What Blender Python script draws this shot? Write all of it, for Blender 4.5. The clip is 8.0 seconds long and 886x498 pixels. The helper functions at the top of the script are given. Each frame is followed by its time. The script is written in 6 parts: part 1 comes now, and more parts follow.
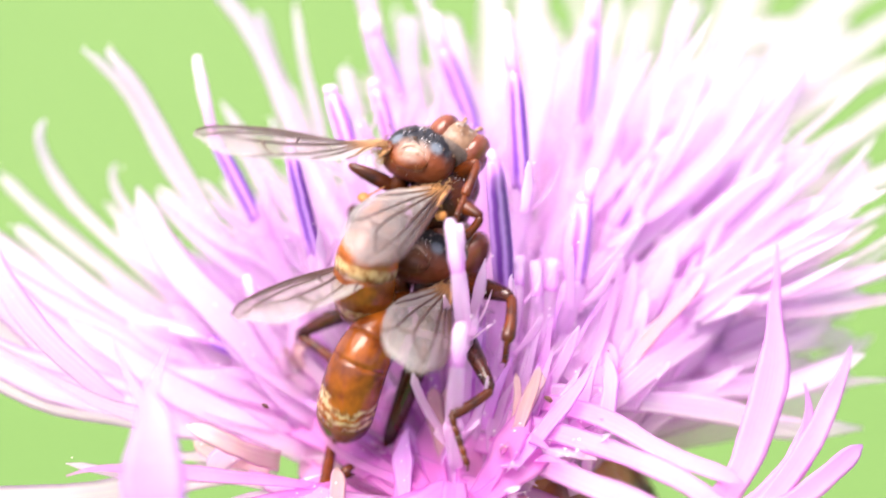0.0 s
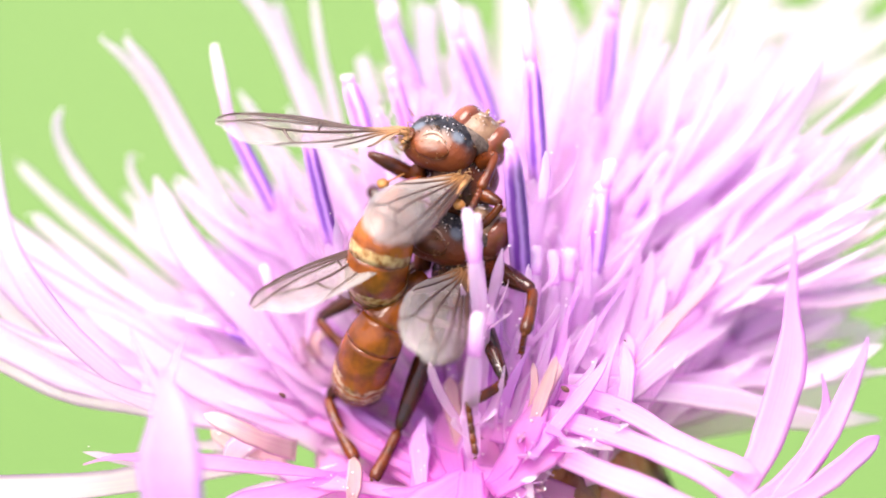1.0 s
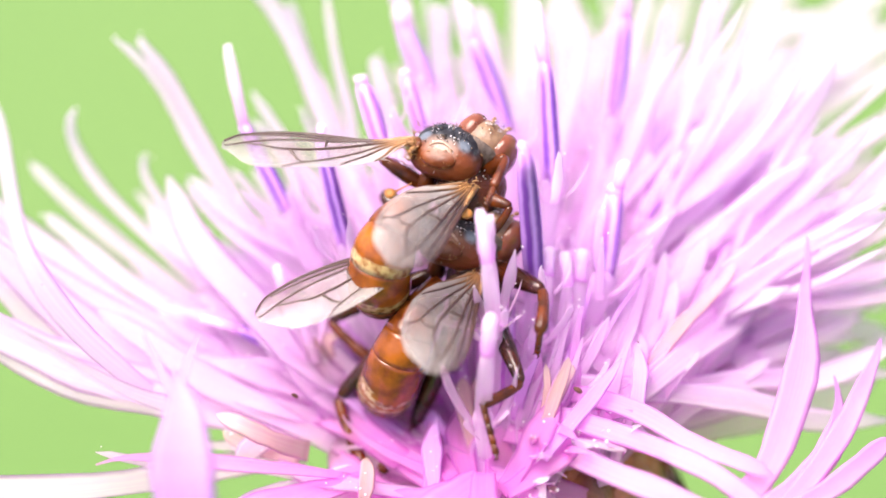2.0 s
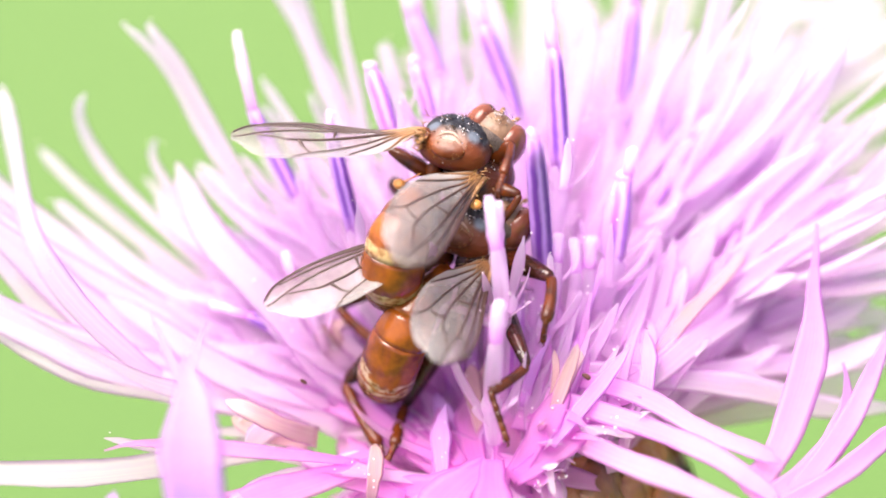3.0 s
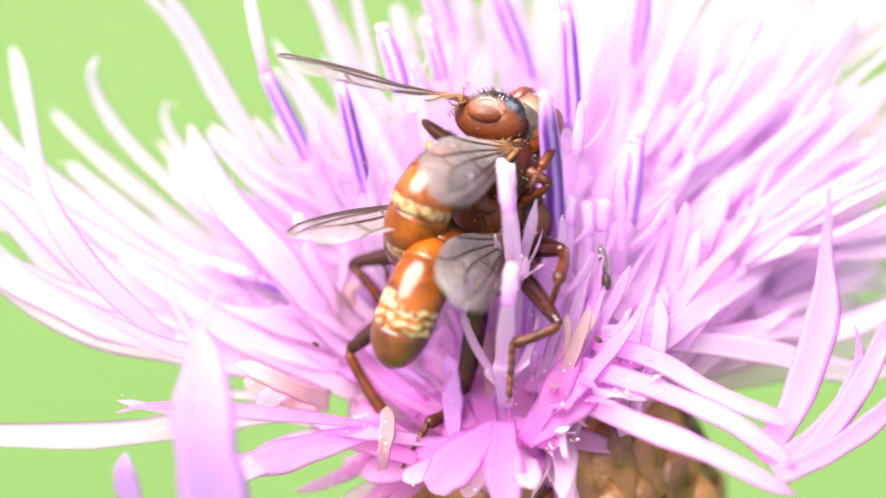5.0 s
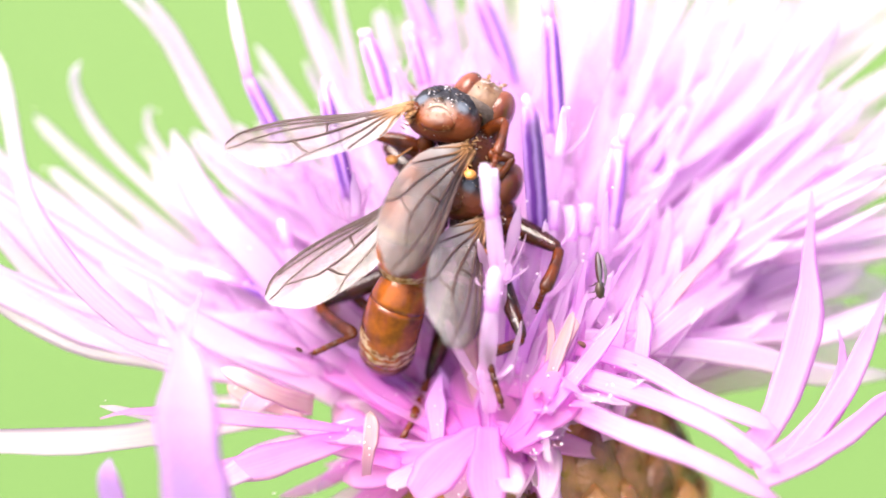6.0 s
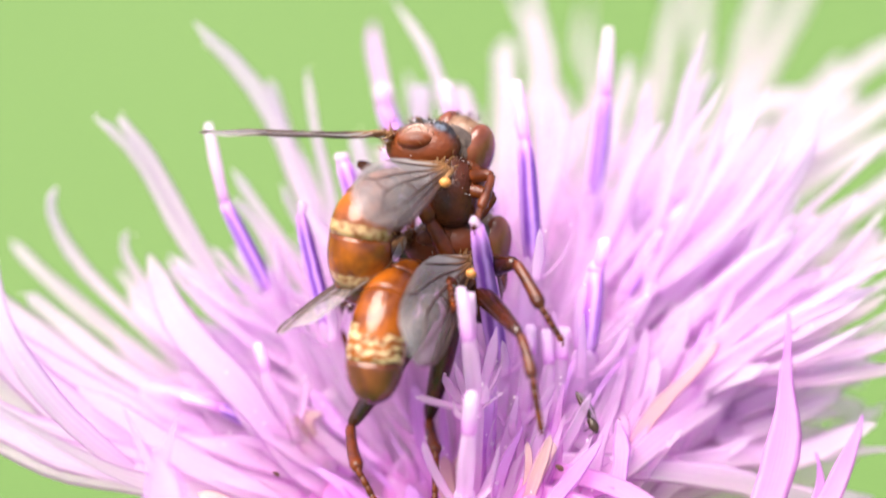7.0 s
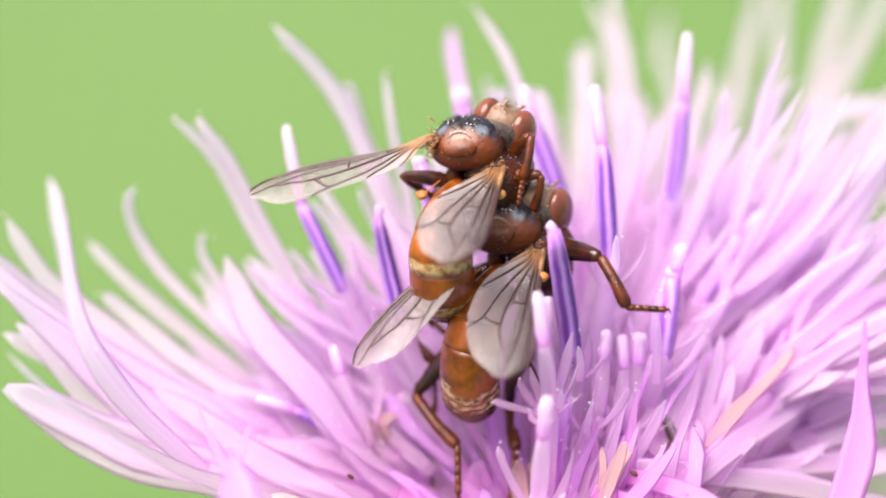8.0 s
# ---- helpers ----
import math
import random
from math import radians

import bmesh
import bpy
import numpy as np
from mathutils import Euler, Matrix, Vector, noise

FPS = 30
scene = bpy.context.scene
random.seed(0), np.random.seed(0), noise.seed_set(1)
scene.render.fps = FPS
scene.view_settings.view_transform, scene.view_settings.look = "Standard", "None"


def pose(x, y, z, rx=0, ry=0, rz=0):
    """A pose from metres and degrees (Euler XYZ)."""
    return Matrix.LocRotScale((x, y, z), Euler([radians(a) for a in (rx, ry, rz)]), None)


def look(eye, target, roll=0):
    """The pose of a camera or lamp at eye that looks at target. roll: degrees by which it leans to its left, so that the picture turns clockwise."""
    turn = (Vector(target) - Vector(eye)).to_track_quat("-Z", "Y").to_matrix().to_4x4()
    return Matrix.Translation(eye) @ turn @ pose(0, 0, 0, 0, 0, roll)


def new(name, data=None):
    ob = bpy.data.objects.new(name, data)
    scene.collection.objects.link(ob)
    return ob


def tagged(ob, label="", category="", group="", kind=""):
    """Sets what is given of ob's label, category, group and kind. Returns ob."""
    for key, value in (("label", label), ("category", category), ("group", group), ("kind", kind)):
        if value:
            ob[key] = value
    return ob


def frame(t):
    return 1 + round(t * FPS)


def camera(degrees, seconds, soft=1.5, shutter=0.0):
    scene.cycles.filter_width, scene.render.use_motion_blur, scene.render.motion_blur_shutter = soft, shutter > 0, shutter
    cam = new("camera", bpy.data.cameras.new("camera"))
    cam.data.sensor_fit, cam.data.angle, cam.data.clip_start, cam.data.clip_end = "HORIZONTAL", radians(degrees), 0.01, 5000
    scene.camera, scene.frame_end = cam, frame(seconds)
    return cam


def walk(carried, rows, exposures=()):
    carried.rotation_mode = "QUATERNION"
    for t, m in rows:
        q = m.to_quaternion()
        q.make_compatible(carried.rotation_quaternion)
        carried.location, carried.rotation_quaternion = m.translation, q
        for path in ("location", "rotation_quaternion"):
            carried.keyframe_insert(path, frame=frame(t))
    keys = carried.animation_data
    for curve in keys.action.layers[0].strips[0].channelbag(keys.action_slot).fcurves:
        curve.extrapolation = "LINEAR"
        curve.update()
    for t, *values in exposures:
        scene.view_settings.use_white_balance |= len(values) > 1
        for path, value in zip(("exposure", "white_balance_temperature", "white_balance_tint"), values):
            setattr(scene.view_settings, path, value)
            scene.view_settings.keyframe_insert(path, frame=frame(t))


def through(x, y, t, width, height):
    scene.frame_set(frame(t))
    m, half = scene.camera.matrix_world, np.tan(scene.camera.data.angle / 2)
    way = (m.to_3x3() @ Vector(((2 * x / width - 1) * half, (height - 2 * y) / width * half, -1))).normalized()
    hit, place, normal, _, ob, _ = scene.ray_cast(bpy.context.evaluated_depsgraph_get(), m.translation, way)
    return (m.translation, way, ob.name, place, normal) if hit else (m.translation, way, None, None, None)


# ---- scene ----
MM = 0.001
# ---- camera: a macro lens about 17 cm from the flower, swayed a little by hand
cam = camera(12, 8.0, soft=1.8, shutter=0.3)
cam.data.dof.use_dof = True
cam.data.dof.focus_distance = 0.1597
cam.data.dof.aperture_fstop = 19
KELVIN, TINT = 6700, 17
EYE = (-0.00237, -0.13963, 0.09116)
PATH = [
    (0, look(EYE, (-0.00048, 0.00527, 0.00913))),
    (0.2, look(EYE, (-0.00106, 0.00496, 0.00858))),
    (0.5, look(EYE, (-0.00085, 0.00490, 0.00848))),
    (0.7, look(EYE, (-0.00087, 0.00518, 0.00897))),
    (1, look(EYE, (-0.00116, 0.00507, 0.00878))),
    (1.5, look(EYE, (-0.00142, 0.00523, 0.00905))),
    (2.8, look(EYE, (-0.00199, 0.00480, 0.00831))),
    (3, look(EYE, (-0.00202, 0.00482, 0.00834))),
    (3.5, look(EYE, (-0.00237, 0.00456, 0.00791))),
    (4, look(EYE, (-0.00237, 0.00442, 0.00766))),
    (4.2, look(EYE, (-0.00240, 0.00429, 0.00743))),
    (5.3, look(EYE, (-0.00251, 0.00408, 0.00706))),
    (5.5, look(EYE, (-0.00218, 0.00417, 0.00723))),
    (6, look(EYE, (-0.00184, 0.00418, 0.00724))),
    (6.5, look(EYE, (-0.00164, 0.00423, 0.00732))),
    (6.7, look(EYE, (-0.00098, 0.00499, 0.00864))),
    (6.8, look(EYE, (-0.00067, 0.00570, 0.00988))),
    (7, look(EYE, (-0.00091, 0.00662, 0.01147))),
    (7.2, look(EYE, (-0.00094, 0.00741, 0.01284))),
    (7.5, look(EYE, (-0.00233, 0.00769, 0.01332))),
    (7.8, look(EYE, (-0.00353, 0.00705, 0.01222))),
    (8, look(EYE, (-0.00393, 0.00670, 0.01161))),
]
walk(cam, PATH, exposures=[(0, 1.2, KELVIN, TINT), (3.0, 1.1, KELVIN, TINT), (4.2, 1.1, KELVIN, TINT), (5.3, 1.27, KELVIN, TINT), (5.7, 1.24, KELVIN, TINT), (6.05, 1.24, KELVIN, TINT),
                           (6.5, 0.88, KELVIN, TINT), (7.1, 0.93, KELVIN, TINT), (7.6, 0.93, KELVIN, TINT), (8.0, 0.78, KELVIN, TINT)])

# ---- light: bright hazy day
world = bpy.data.worlds.new("sky")
scene.world = world
world.use_nodes = True
SUN_ELEV, SUN_AZ = radians(66), radians(114)      # azimuth from +y towards -x
sky = world.node_tree.nodes.new("ShaderNodeTexSky")
sky.sky_type, sky.sun_disc = "NISHITA", False
sky.sun_elevation, sky.sun_rotation = SUN_ELEV, -SUN_AZ
sky.dust_density = 4.0
world.node_tree.links.new(sky.outputs[0], world.node_tree.nodes["Background"].inputs[0])
world.node_tree.nodes["Background"].inputs[1].default_value = 0.15
sun_data = bpy.data.lights.new("sun", "SUN")
sun_data.energy, sun_data.angle, sun_data.color = 4.8, radians(56), (1.0, 0.96, 0.9)
sun = new("sun", sun_data)
sun.matrix_world = look((-math.sin(SUN_AZ) * math.cos(SUN_ELEV), math.cos(SUN_AZ) * math.cos(SUN_ELEV), math.sin(SUN_ELEV)), (0, 0, 0))


# ---- materials
def nodes_of(name):
    m = bpy.data.materials.new(name)
    m.use_nodes = True
    t = m.node_tree
    return m, t.nodes, t.links, t.nodes["Principled BSDF"]


def noise_node(n, l, scale, detail=3.0, coord="Object"):
    tc, nz = n.new("ShaderNodeTexCoord"), n.new("ShaderNodeTexNoise")
    nz.inputs["Scale"].default_value, nz.inputs["Detail"].default_value = scale, detail
    l.new(tc.outputs[coord], nz.inputs["Vector"])
    return nz


def mix_colour(n, l, fac, a, b, mode="MIX"):
    mx = n.new("ShaderNodeMix")
    mx.data_type, mx.blend_type = "RGBA", mode
    for sock, val in ((mx.inputs[0], fac), (mx.inputs[6], a), (mx.inputs[7], b)):
        if isinstance(val, (int, float)):
            sock.default_value = val
        elif isinstance(val, tuple):
            sock.default_value = (*val, 1)
        else:
            l.new(val, sock)
    return mx.outputs[2]


def ramp(n, l, src, lo, hi):
    r = n.new("ShaderNodeMapRange")
    r.inputs[1].default_value, r.inputs[2].default_value = lo, hi
    l.new(src, r.inputs[0])
    return r.outputs[0]


def bump(n, l, b, height, strength, dist):
    bp = n.new("ShaderNodeBump")
    bp.inputs["Strength"].default_value, bp.inputs["Distance"].default_value = strength, dist
    l.new(height, bp.inputs["Height"])
    l.new(bp.outputs[0], b.inputs["Normal"])
    return bp


def petal_material(name, low, mid, tip, through=0.4, vary=0.25, chalk=0.35, vein=0.6, clear=0.36):
    """Petal tissue: pigment that changes along the petal (UV y), fine long veins (UV x), light passing through."""
    m, n, l, b = nodes_of(name)
    uv, sep = n.new("ShaderNodeUVMap"), n.new("ShaderNodeSeparateXYZ")
    l.new(uv.outputs[0], sep.inputs[0])
    info = n.new("ShaderNodeObjectInfo")
    deep = (low[0] * 0.94, low[1] * 0.8, low[2] * 0.94)
    c = mix_colour(n, l, ramp(n, l, sep.outputs[1], 0.08, 0.45), low, mid)
    c = mix_colour(n, l, ramp(n, l, sep.outputs[1], 0.6, 0.97), c, tip)
    nz = noise_node(n, l, 700, 4)
    pale = mix_colour(n, l, ramp(n, l, nz.outputs[0], 0.35, 0.75), c, (0.9, 0.84, 0.9))
    c = mix_colour(n, l, chalk, c, pale)
    vm = n.new("ShaderNodeMath")
    vm.operation = "MULTIPLY"
    vm.inputs[1].default_value = vary
    l.new(info.outputs["Random"], vm.inputs[0])
    c = mix_colour(n, l, vm.outputs[0], c, (0.9, 0.86, 0.9))
    mp, wv = n.new("ShaderNodeMapping"), n.new("ShaderNodeTexNoise")
    mp.inputs["Scale"].default_value = (9, 0.7, 1)
    wv.inputs["Scale"].default_value, wv.inputs["Detail"].default_value = 1.6, 4
    l.new(uv.outputs[0], mp.inputs[0])
    l.new(mp.outputs[0], wv.inputs["Vector"])
    c = mix_colour(n, l, ramp(n, l, wv.outputs[0], 0.62, 0.36), c, mix_colour(n, l, vein, c, deep))
    rim, far = n.new("ShaderNodeMath"), n.new("ShaderNodeMath")
    rim.operation, far.operation = "SUBTRACT", "ABSOLUTE"
    rim.inputs[1].default_value = 0.5
    l.new(sep.outputs[0], rim.inputs[0])
    l.new(rim.outputs[0], far.inputs[0])
    c = mix_colour(n, l, ramp(n, l, far.outputs[0], 0.40, 0.5), c, mix_colour(n, l, 0.5, c, (0.62, 0.16, 0.72)))
    l.new(c, b.inputs["Base Color"])
    b.inputs["Roughness"].default_value = 0.55
    b.inputs["Specular IOR Level"].default_value = 0.3
    bp = bump(n, l, b, wv.outputs[0], 0.5, 0.00006)
    tr, ms = n.new("ShaderNodeBsdfTranslucent"), n.new("ShaderNodeMixShader")
    l.new(c, tr.inputs[0])
    l.new(bp.outputs[0], tr.inputs["Normal"])
    ms.inputs[0].default_value = through
    l.new(b.outputs[0], ms.inputs[1])
    l.new(tr.outputs[0], ms.inputs[2])
    tp, thin = n.new("ShaderNodeBsdfTransparent"), n.new("ShaderNodeMixShader")
    tp.inputs[0].default_value = (1.0, 0.9, 1.0, 1)
    thin.inputs[0].default_value = clear
    l.new(ms.outputs[0], thin.inputs[1])
    l.new(tp.outputs[0], thin.inputs[2])
    l.new(thin.outputs[0], n["Material Output"].inputs[0])
    return m


def shell_material(name, a, b_col, scale, rough=0.3, spec=0.5, dent=0.25, dist=0.00004, coat=0.0):
    m, n, l, b = nodes_of(name)
    nz, fine = noise_node(n, l, scale, 4), noise_node(n, l, scale * 7, 2)
    c = mix_colour(n, l, ramp(n, l, nz.outputs[0], 0.35, 0.7), a, b_col)
    l.new(c, b.inputs["Base Color"])
    b.inputs["Roughness"].default_value = rough
    b.inputs["Specular IOR Level"].default_value = spec
    b.inputs["Coat Weight"].default_value = coat
    bump(n, l, b, fine.outputs[0], dent, dist)
    return m


PETAL_PALE = petal_material("petal_pale", (0.98, 0.84, 0.97), (0.975, 0.905, 0.985), (0.965, 0.94, 0.99), 0.8, clear=0.33)
PETAL_PINK = petal_material("petal_pink", (0.98, 0.80, 0.965), (0.98, 0.84, 0.97), (0.98, 0.90, 0.975), 0.8, 0.15, 0.15, clear=0.43)
PETAL_CURL = petal_material("petal_curl", (0.95, 0.50, 0.90), (0.93, 0.47, 0.91), (0.80, 0.38, 0.90), 0.6, 0.06, 0.1, 0.2)
PETAL_LILAC = petal_material("petal_lilac", (0.84, 0.46, 0.87), (0.78, 0.46, 0.88), (0.78, 0.50, 0.90), 0.5, 0.12, 0.15)
PETAL_MAGENTA = petal_material("petal_magenta", (0.66, 0.14, 0.58), (0.62, 0.15, 0.60), (0.70, 0.28, 0.70), 0.4, 0.1, 0.06)
PETAL_CREAM = petal_material("petal_cream", (0.62, 0.36, 0.42), (0.66, 0.46, 0.38), (0.72, 0.58, 0.46), 0.4, 0.1, 0.15)


def anther_material(name, deep, ridge):
    """Stiff anther column: dark furrows between paler ridges that run along it (UV x round it)."""
    m, n, l, b = nodes_of(name)
    uv, sep = n.new("ShaderNodeUVMap"), n.new("ShaderNodeSeparateXYZ")
    l.new(uv.outputs[0], sep.inputs[0])
    nz = noise_node(n, l, 1500, 3)
    sum_, saw = n.new("ShaderNodeMath"), n.new("ShaderNodeMath")
    sum_.operation, saw.operation = "MULTIPLY_ADD", "PINGPONG"
    l.new(nz.outputs[0], sum_.inputs[0])
    sum_.inputs[1].default_value = 0.06
    l.new(sep.outputs[0], sum_.inputs[2])
    l.new(sum_.outputs[0], saw.inputs[0])
    saw.inputs[1].default_value = 0.1
    c = mix_colour(n, l, ramp(n, l, saw.outputs[0], 0.035, 0.09), deep, ridge)
    pink = mix_colour(n, l, 0.5, c, (0.66, 0.28, 0.66))
    c = mix_colour(n, l, ramp(n, l, sep.outputs[1], 0.78, 1.0), c, pink)
    c = mix_colour(n, l, ramp(n, l, sep.outputs[1], 0.18, 0.0), c, pink)
    l.new(c, b.inputs["Base Color"])
    b.inputs["Roughness"].default_value = 0.35
    bump(n, l, b, saw.outputs[0], 0.6, 0.00008)
    return m


ANTHER = anther_material("anther_purple", (0.14, 0.035, 0.30), (0.46, 0.24, 0.66))
ANTHER_PINK = anther_material("anther_violet", (0.32, 0.10, 0.48), (0.60, 0.34, 0.72))
PETAL_VEIL = petal_material("petal_veil", (0.82, 0.45, 0.90), (0.75, 0.41, 0.90), (0.68, 0.36, 0.88), 0.45, 0.05, 0.08, 0.25)
PETAL_BROAD = petal_material("petal_broad", (0.95, 0.40, 0.86), (0.95, 0.44, 0.87), (0.95, 0.50, 0.89), 0.7, 0.1, 0.15, 0.25, clear=0.46)
STYLE = petal_material("style_white", (0.80, 0.40, 0.83), (0.93, 0.76, 0.92), (0.97, 0.93, 0.96), 0.4, 0.1, 0.3)
CALYPTER = shell_material("calypter_tan", (0.34, 0.19, 0.08), (0.20, 0.085, 0.03), 2500, 0.5, 0.4, 0.5)
POLLEN = shell_material("pollen_white", (0.72, 0.64, 0.66), (0.88, 0.84, 0.84), 4000, 0.8, 0.2, 0.8, 0.0001)
BRACT = shell_material("bract_brown", (0.36, 0.19, 0.04), (0.05, 0.020, 0.008), 420, 0.35, 0.5, 0.6, 0.0002)
BRACT_DARK = shell_material("bract_dark", (0.03, 0.014, 0.007), (0.10, 0.05, 0.02), 900, 0.6, 0.3)
STEM = shell_material("stem_green", (0.10, 0.16, 0.04), (0.16, 0.22, 0.07), 400, 0.6, 0.3)

BROWN = shell_material("shell_rust", (0.05, 0.011, 0.003), (0.15, 0.036, 0.005), 1300, 0.22, 0.3, 0.6, 0.0001)
PLEURA = shell_material("flank_rust", (0.075, 0.016, 0.004), (0.018, 0.006, 0.004), 1300, 0.24, 0.35, 0.7, 0.0001)
DARK = shell_material("shell_dark", (0.030, 0.012, 0.009), (0.085, 0.028, 0.014), 1500, 0.3, 0.5, 0.5)
EYE_RED = shell_material("eye_red", (0.13, 0.034, 0.016), (0.21, 0.066, 0.032), 1100, 0.22, 0.5, 0.12, 0.00002)
FACE = shell_material("face_tan", (0.25, 0.15, 0.085), (0.10, 0.038, 0.016), 2000, 0.4, 0.5, 0.5)
SILVER = shell_material("face_silver", (0.50, 0.45, 0.40), (0.22, 0.15, 0.12), 2400, 0.3, 0.6, 0.6)
NAPE = shell_material("nape_grey", (0.12, 0.085, 0.065), (0.030, 0.016, 0.012), 2600, 0.5, 0.5, 0.9, 0.0001)
ORANGE = shell_material("knob_orange", (0.50, 0.19, 0.04), (0.60, 0.29, 0.09), 1500, 0.35, 0.4)
LEG = shell_material("leg_rust", (0.135, 0.028, 0.004), (0.045, 0.010, 0.003), 1600, 0.2, 0.35, 0.5, 0.00006)
FEMUR = shell_material("femur_dark", (0.05, 0.010, 0.003), (0.018, 0.006, 0.004), 1200, 0.13, 0.5)
PALE_SEAM = shell_material("seam_pale", (0.42, 0.29, 0.22), (0.24, 0.13, 0.08), 2200, 0.35, 0.5, 0.4)
HAIR = shell_material("hair_amber", (0.40, 0.22, 0.08), (0.16, 0.07, 0.025), 2200, 0.35, 0.5)
BRISTLE = shell_material("bristle_black", (0.02, 0.012, 0.008), (0.06, 0.03, 0.015), 1500, 0.4)


def thorax_material(name, back, mid, rust):
    """Rust-red shield: pale dusted middle, black fore half with two bluish-grey patches behind its corners."""
    m, n, l, b = nodes_of(name)
    tc, sep = n.new("ShaderNodeTexCoord"), n.new("ShaderNodeSeparateXYZ")
    l.new(tc.outputs["Object"], sep.inputs[0])
    nz, fine = noise_node(n, l, 1100, 4), noise_node(n, l, 5000, 3)

    def math_node(op, x, y):
        q = n.new("ShaderNodeMath")
        q.operation = op
        for sock, val in zip(q.inputs, (x, y)):
            if isinstance(val, float):
                sock.default_value = val
            else:
                l.new(val, sock)
        return q.outputs[0]

    def spot(x, y, reach):
        """How near a place lies to (x, +-y) mm on the back."""
        dx = math_node("SUBTRACT", sep.outputs[0], x * MM)
        dy = math_node("SUBTRACT", math_node("ABSOLUTE", sep.outputs[1], 0.0), y * MM)
        away = math_node("SQRT", math_node("ADD", math_node("MULTIPLY", dx, dx), math_node("MULTIPLY", dy, dy)), 0.0)
        away = math_node("ADD", away, math_node("MULTIPLY", nz.outputs[0], 0.0003))
        return ramp(n, l, away, (reach + 0.28) * MM, 0.28 * MM)

    edge = math_node("ADD", sep.outputs[0], math_node("MULTIPLY", nz.outputs[0], 0.0005))
    fore = ramp(n, l, edge, back, back + 0.0005)
    top = ramp(n, l, sep.outputs[2], 0.0003, 0.0010)
    c = mix_colour(n, l, ramp(n, l, nz.outputs[0], 0.35, 0.7), rust, (rust[0] * 0.45, rust[1] * 0.4, rust[2] * 0.5))
    c = mix_colour(n, l, spot(-0.16, 0.0, 0.62), c, mid)
    black = mix_colour(n, l, ramp(n, l, fine.outputs[0], 0.45, 0.7), (0.010, 0.009, 0.012), (0.05, 0.05, 0.055))
    c = mix_colour(n, l, fore, c, black)
    c = mix_colour(n, l, spot(0.14, 0.85, 0.16), c, (0.10, 0.115, 0.14))
    c = mix_colour(n, l, top, (0.13, 0.028, 0.006), c)
    l.new(c, b.inputs["Base Color"])
    b.inputs["Roughness"].default_value = 0.42
    b.inputs["Specular IOR Level"].default_value = 0.28
    bump(n, l, b, fine.outputs[0], 0.5, 0.00008)
    return m


def segment_material(name, band, body=(0.31, 0.080, 0.006), dusk=(0.085, 0.017, 0.003)):
    """Glossy rust segment; its hind edge (UV y towards 1) dusted cream where band > 0."""
    m, n, l, b = nodes_of(name)
    uv, sep = n.new("ShaderNodeUVMap"), n.new("ShaderNodeSeparateXYZ")
    l.new(uv.outputs[0], sep.inputs[0])
    nz, scruff = noise_node(n, l, 1000, 4), noise_node(n, l, 3500, 3)
    c = mix_colour(n, l, ramp(n, l, nz.outputs[0], 0.36, 0.66), body, dusk)
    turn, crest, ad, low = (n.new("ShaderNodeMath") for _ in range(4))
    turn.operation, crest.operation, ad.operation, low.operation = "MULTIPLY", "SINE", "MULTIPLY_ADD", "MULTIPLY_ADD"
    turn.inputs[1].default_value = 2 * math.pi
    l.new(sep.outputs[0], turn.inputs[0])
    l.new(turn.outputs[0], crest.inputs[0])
    l.new(nz.outputs[0], ad.inputs[0])
    ad.inputs[1].default_value = 0.55 if band > 1 else 0.2
    l.new(sep.outputs[1], ad.inputs[2])
    l.new(crest.outputs[0], low.inputs[0])
    low.inputs[1].default_value = -0.10          # the band is broader down the flanks
    l.new(ad.outputs[0], low.inputs[2])
    if band:
        cream = mix_colour(n, l, ramp(n, l, scruff.outputs[0], 0.35, 0.6), (0.17, 0.06, 0.018), (0.54, 0.41, 0.22) if band > 1 else (0.40, 0.27, 0.13))
        edge = ramp(n, l, low.outputs[0], 0.74, 0.78)
        if band > 1:                              # wrinkled: several thin cream lines
            wrinkle, fold = n.new("ShaderNodeMath"), n.new("ShaderNodeMath")
            wrinkle.operation, fold.operation = "PINGPONG", "MULTIPLY"
            wrinkle.inputs[1].default_value = 0.085
            l.new(ad.outputs[0], wrinkle.inputs[0])
            l.new(ramp(n, l, wrinkle.outputs[0], 0.02, 0.05), fold.inputs[0])
            l.new(ramp(n, l, ad.outputs[0], 0.84, 0.94), fold.inputs[1])
            edge = fold.outputs[0]
        c = mix_colour(n, l, edge, c, cream)
    # shade painted in: the colour darkens round to the underside
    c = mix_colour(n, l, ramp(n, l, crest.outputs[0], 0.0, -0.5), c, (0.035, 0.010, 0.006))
    l.new(c, b.inputs["Base Color"])
    l.new(ramp(n, l, scruff.outputs[0], 0.2, 2.4), b.inputs["Roughness"])
    b.inputs["IOR"].default_value = 1.5
    b.inputs["Specular IOR Level"].default_value = 0.5
    bump(n, l, b, scruff.outputs[0], 0.25, 0.00004)
    return m


def vein_material():
    """Dark veins, amber towards the wing's root (x towards 0)."""
    m, n, l, b = nodes_of("vein_brown")
    uv, sep = n.new("ShaderNodeTexCoord"), n.new("ShaderNodeSeparateXYZ")
    l.new(uv.outputs["Object"], sep.inputs[0])
    c = mix_colour(n, l, ramp(n, l, sep.outputs[0], 0.0005, 0.0017), (0.28, 0.135, 0.05), (0.05, 0.024, 0.018))
    l.new(c, b.inputs["Base Color"])
    b.inputs["Roughness"].default_value = 0.35
    return m


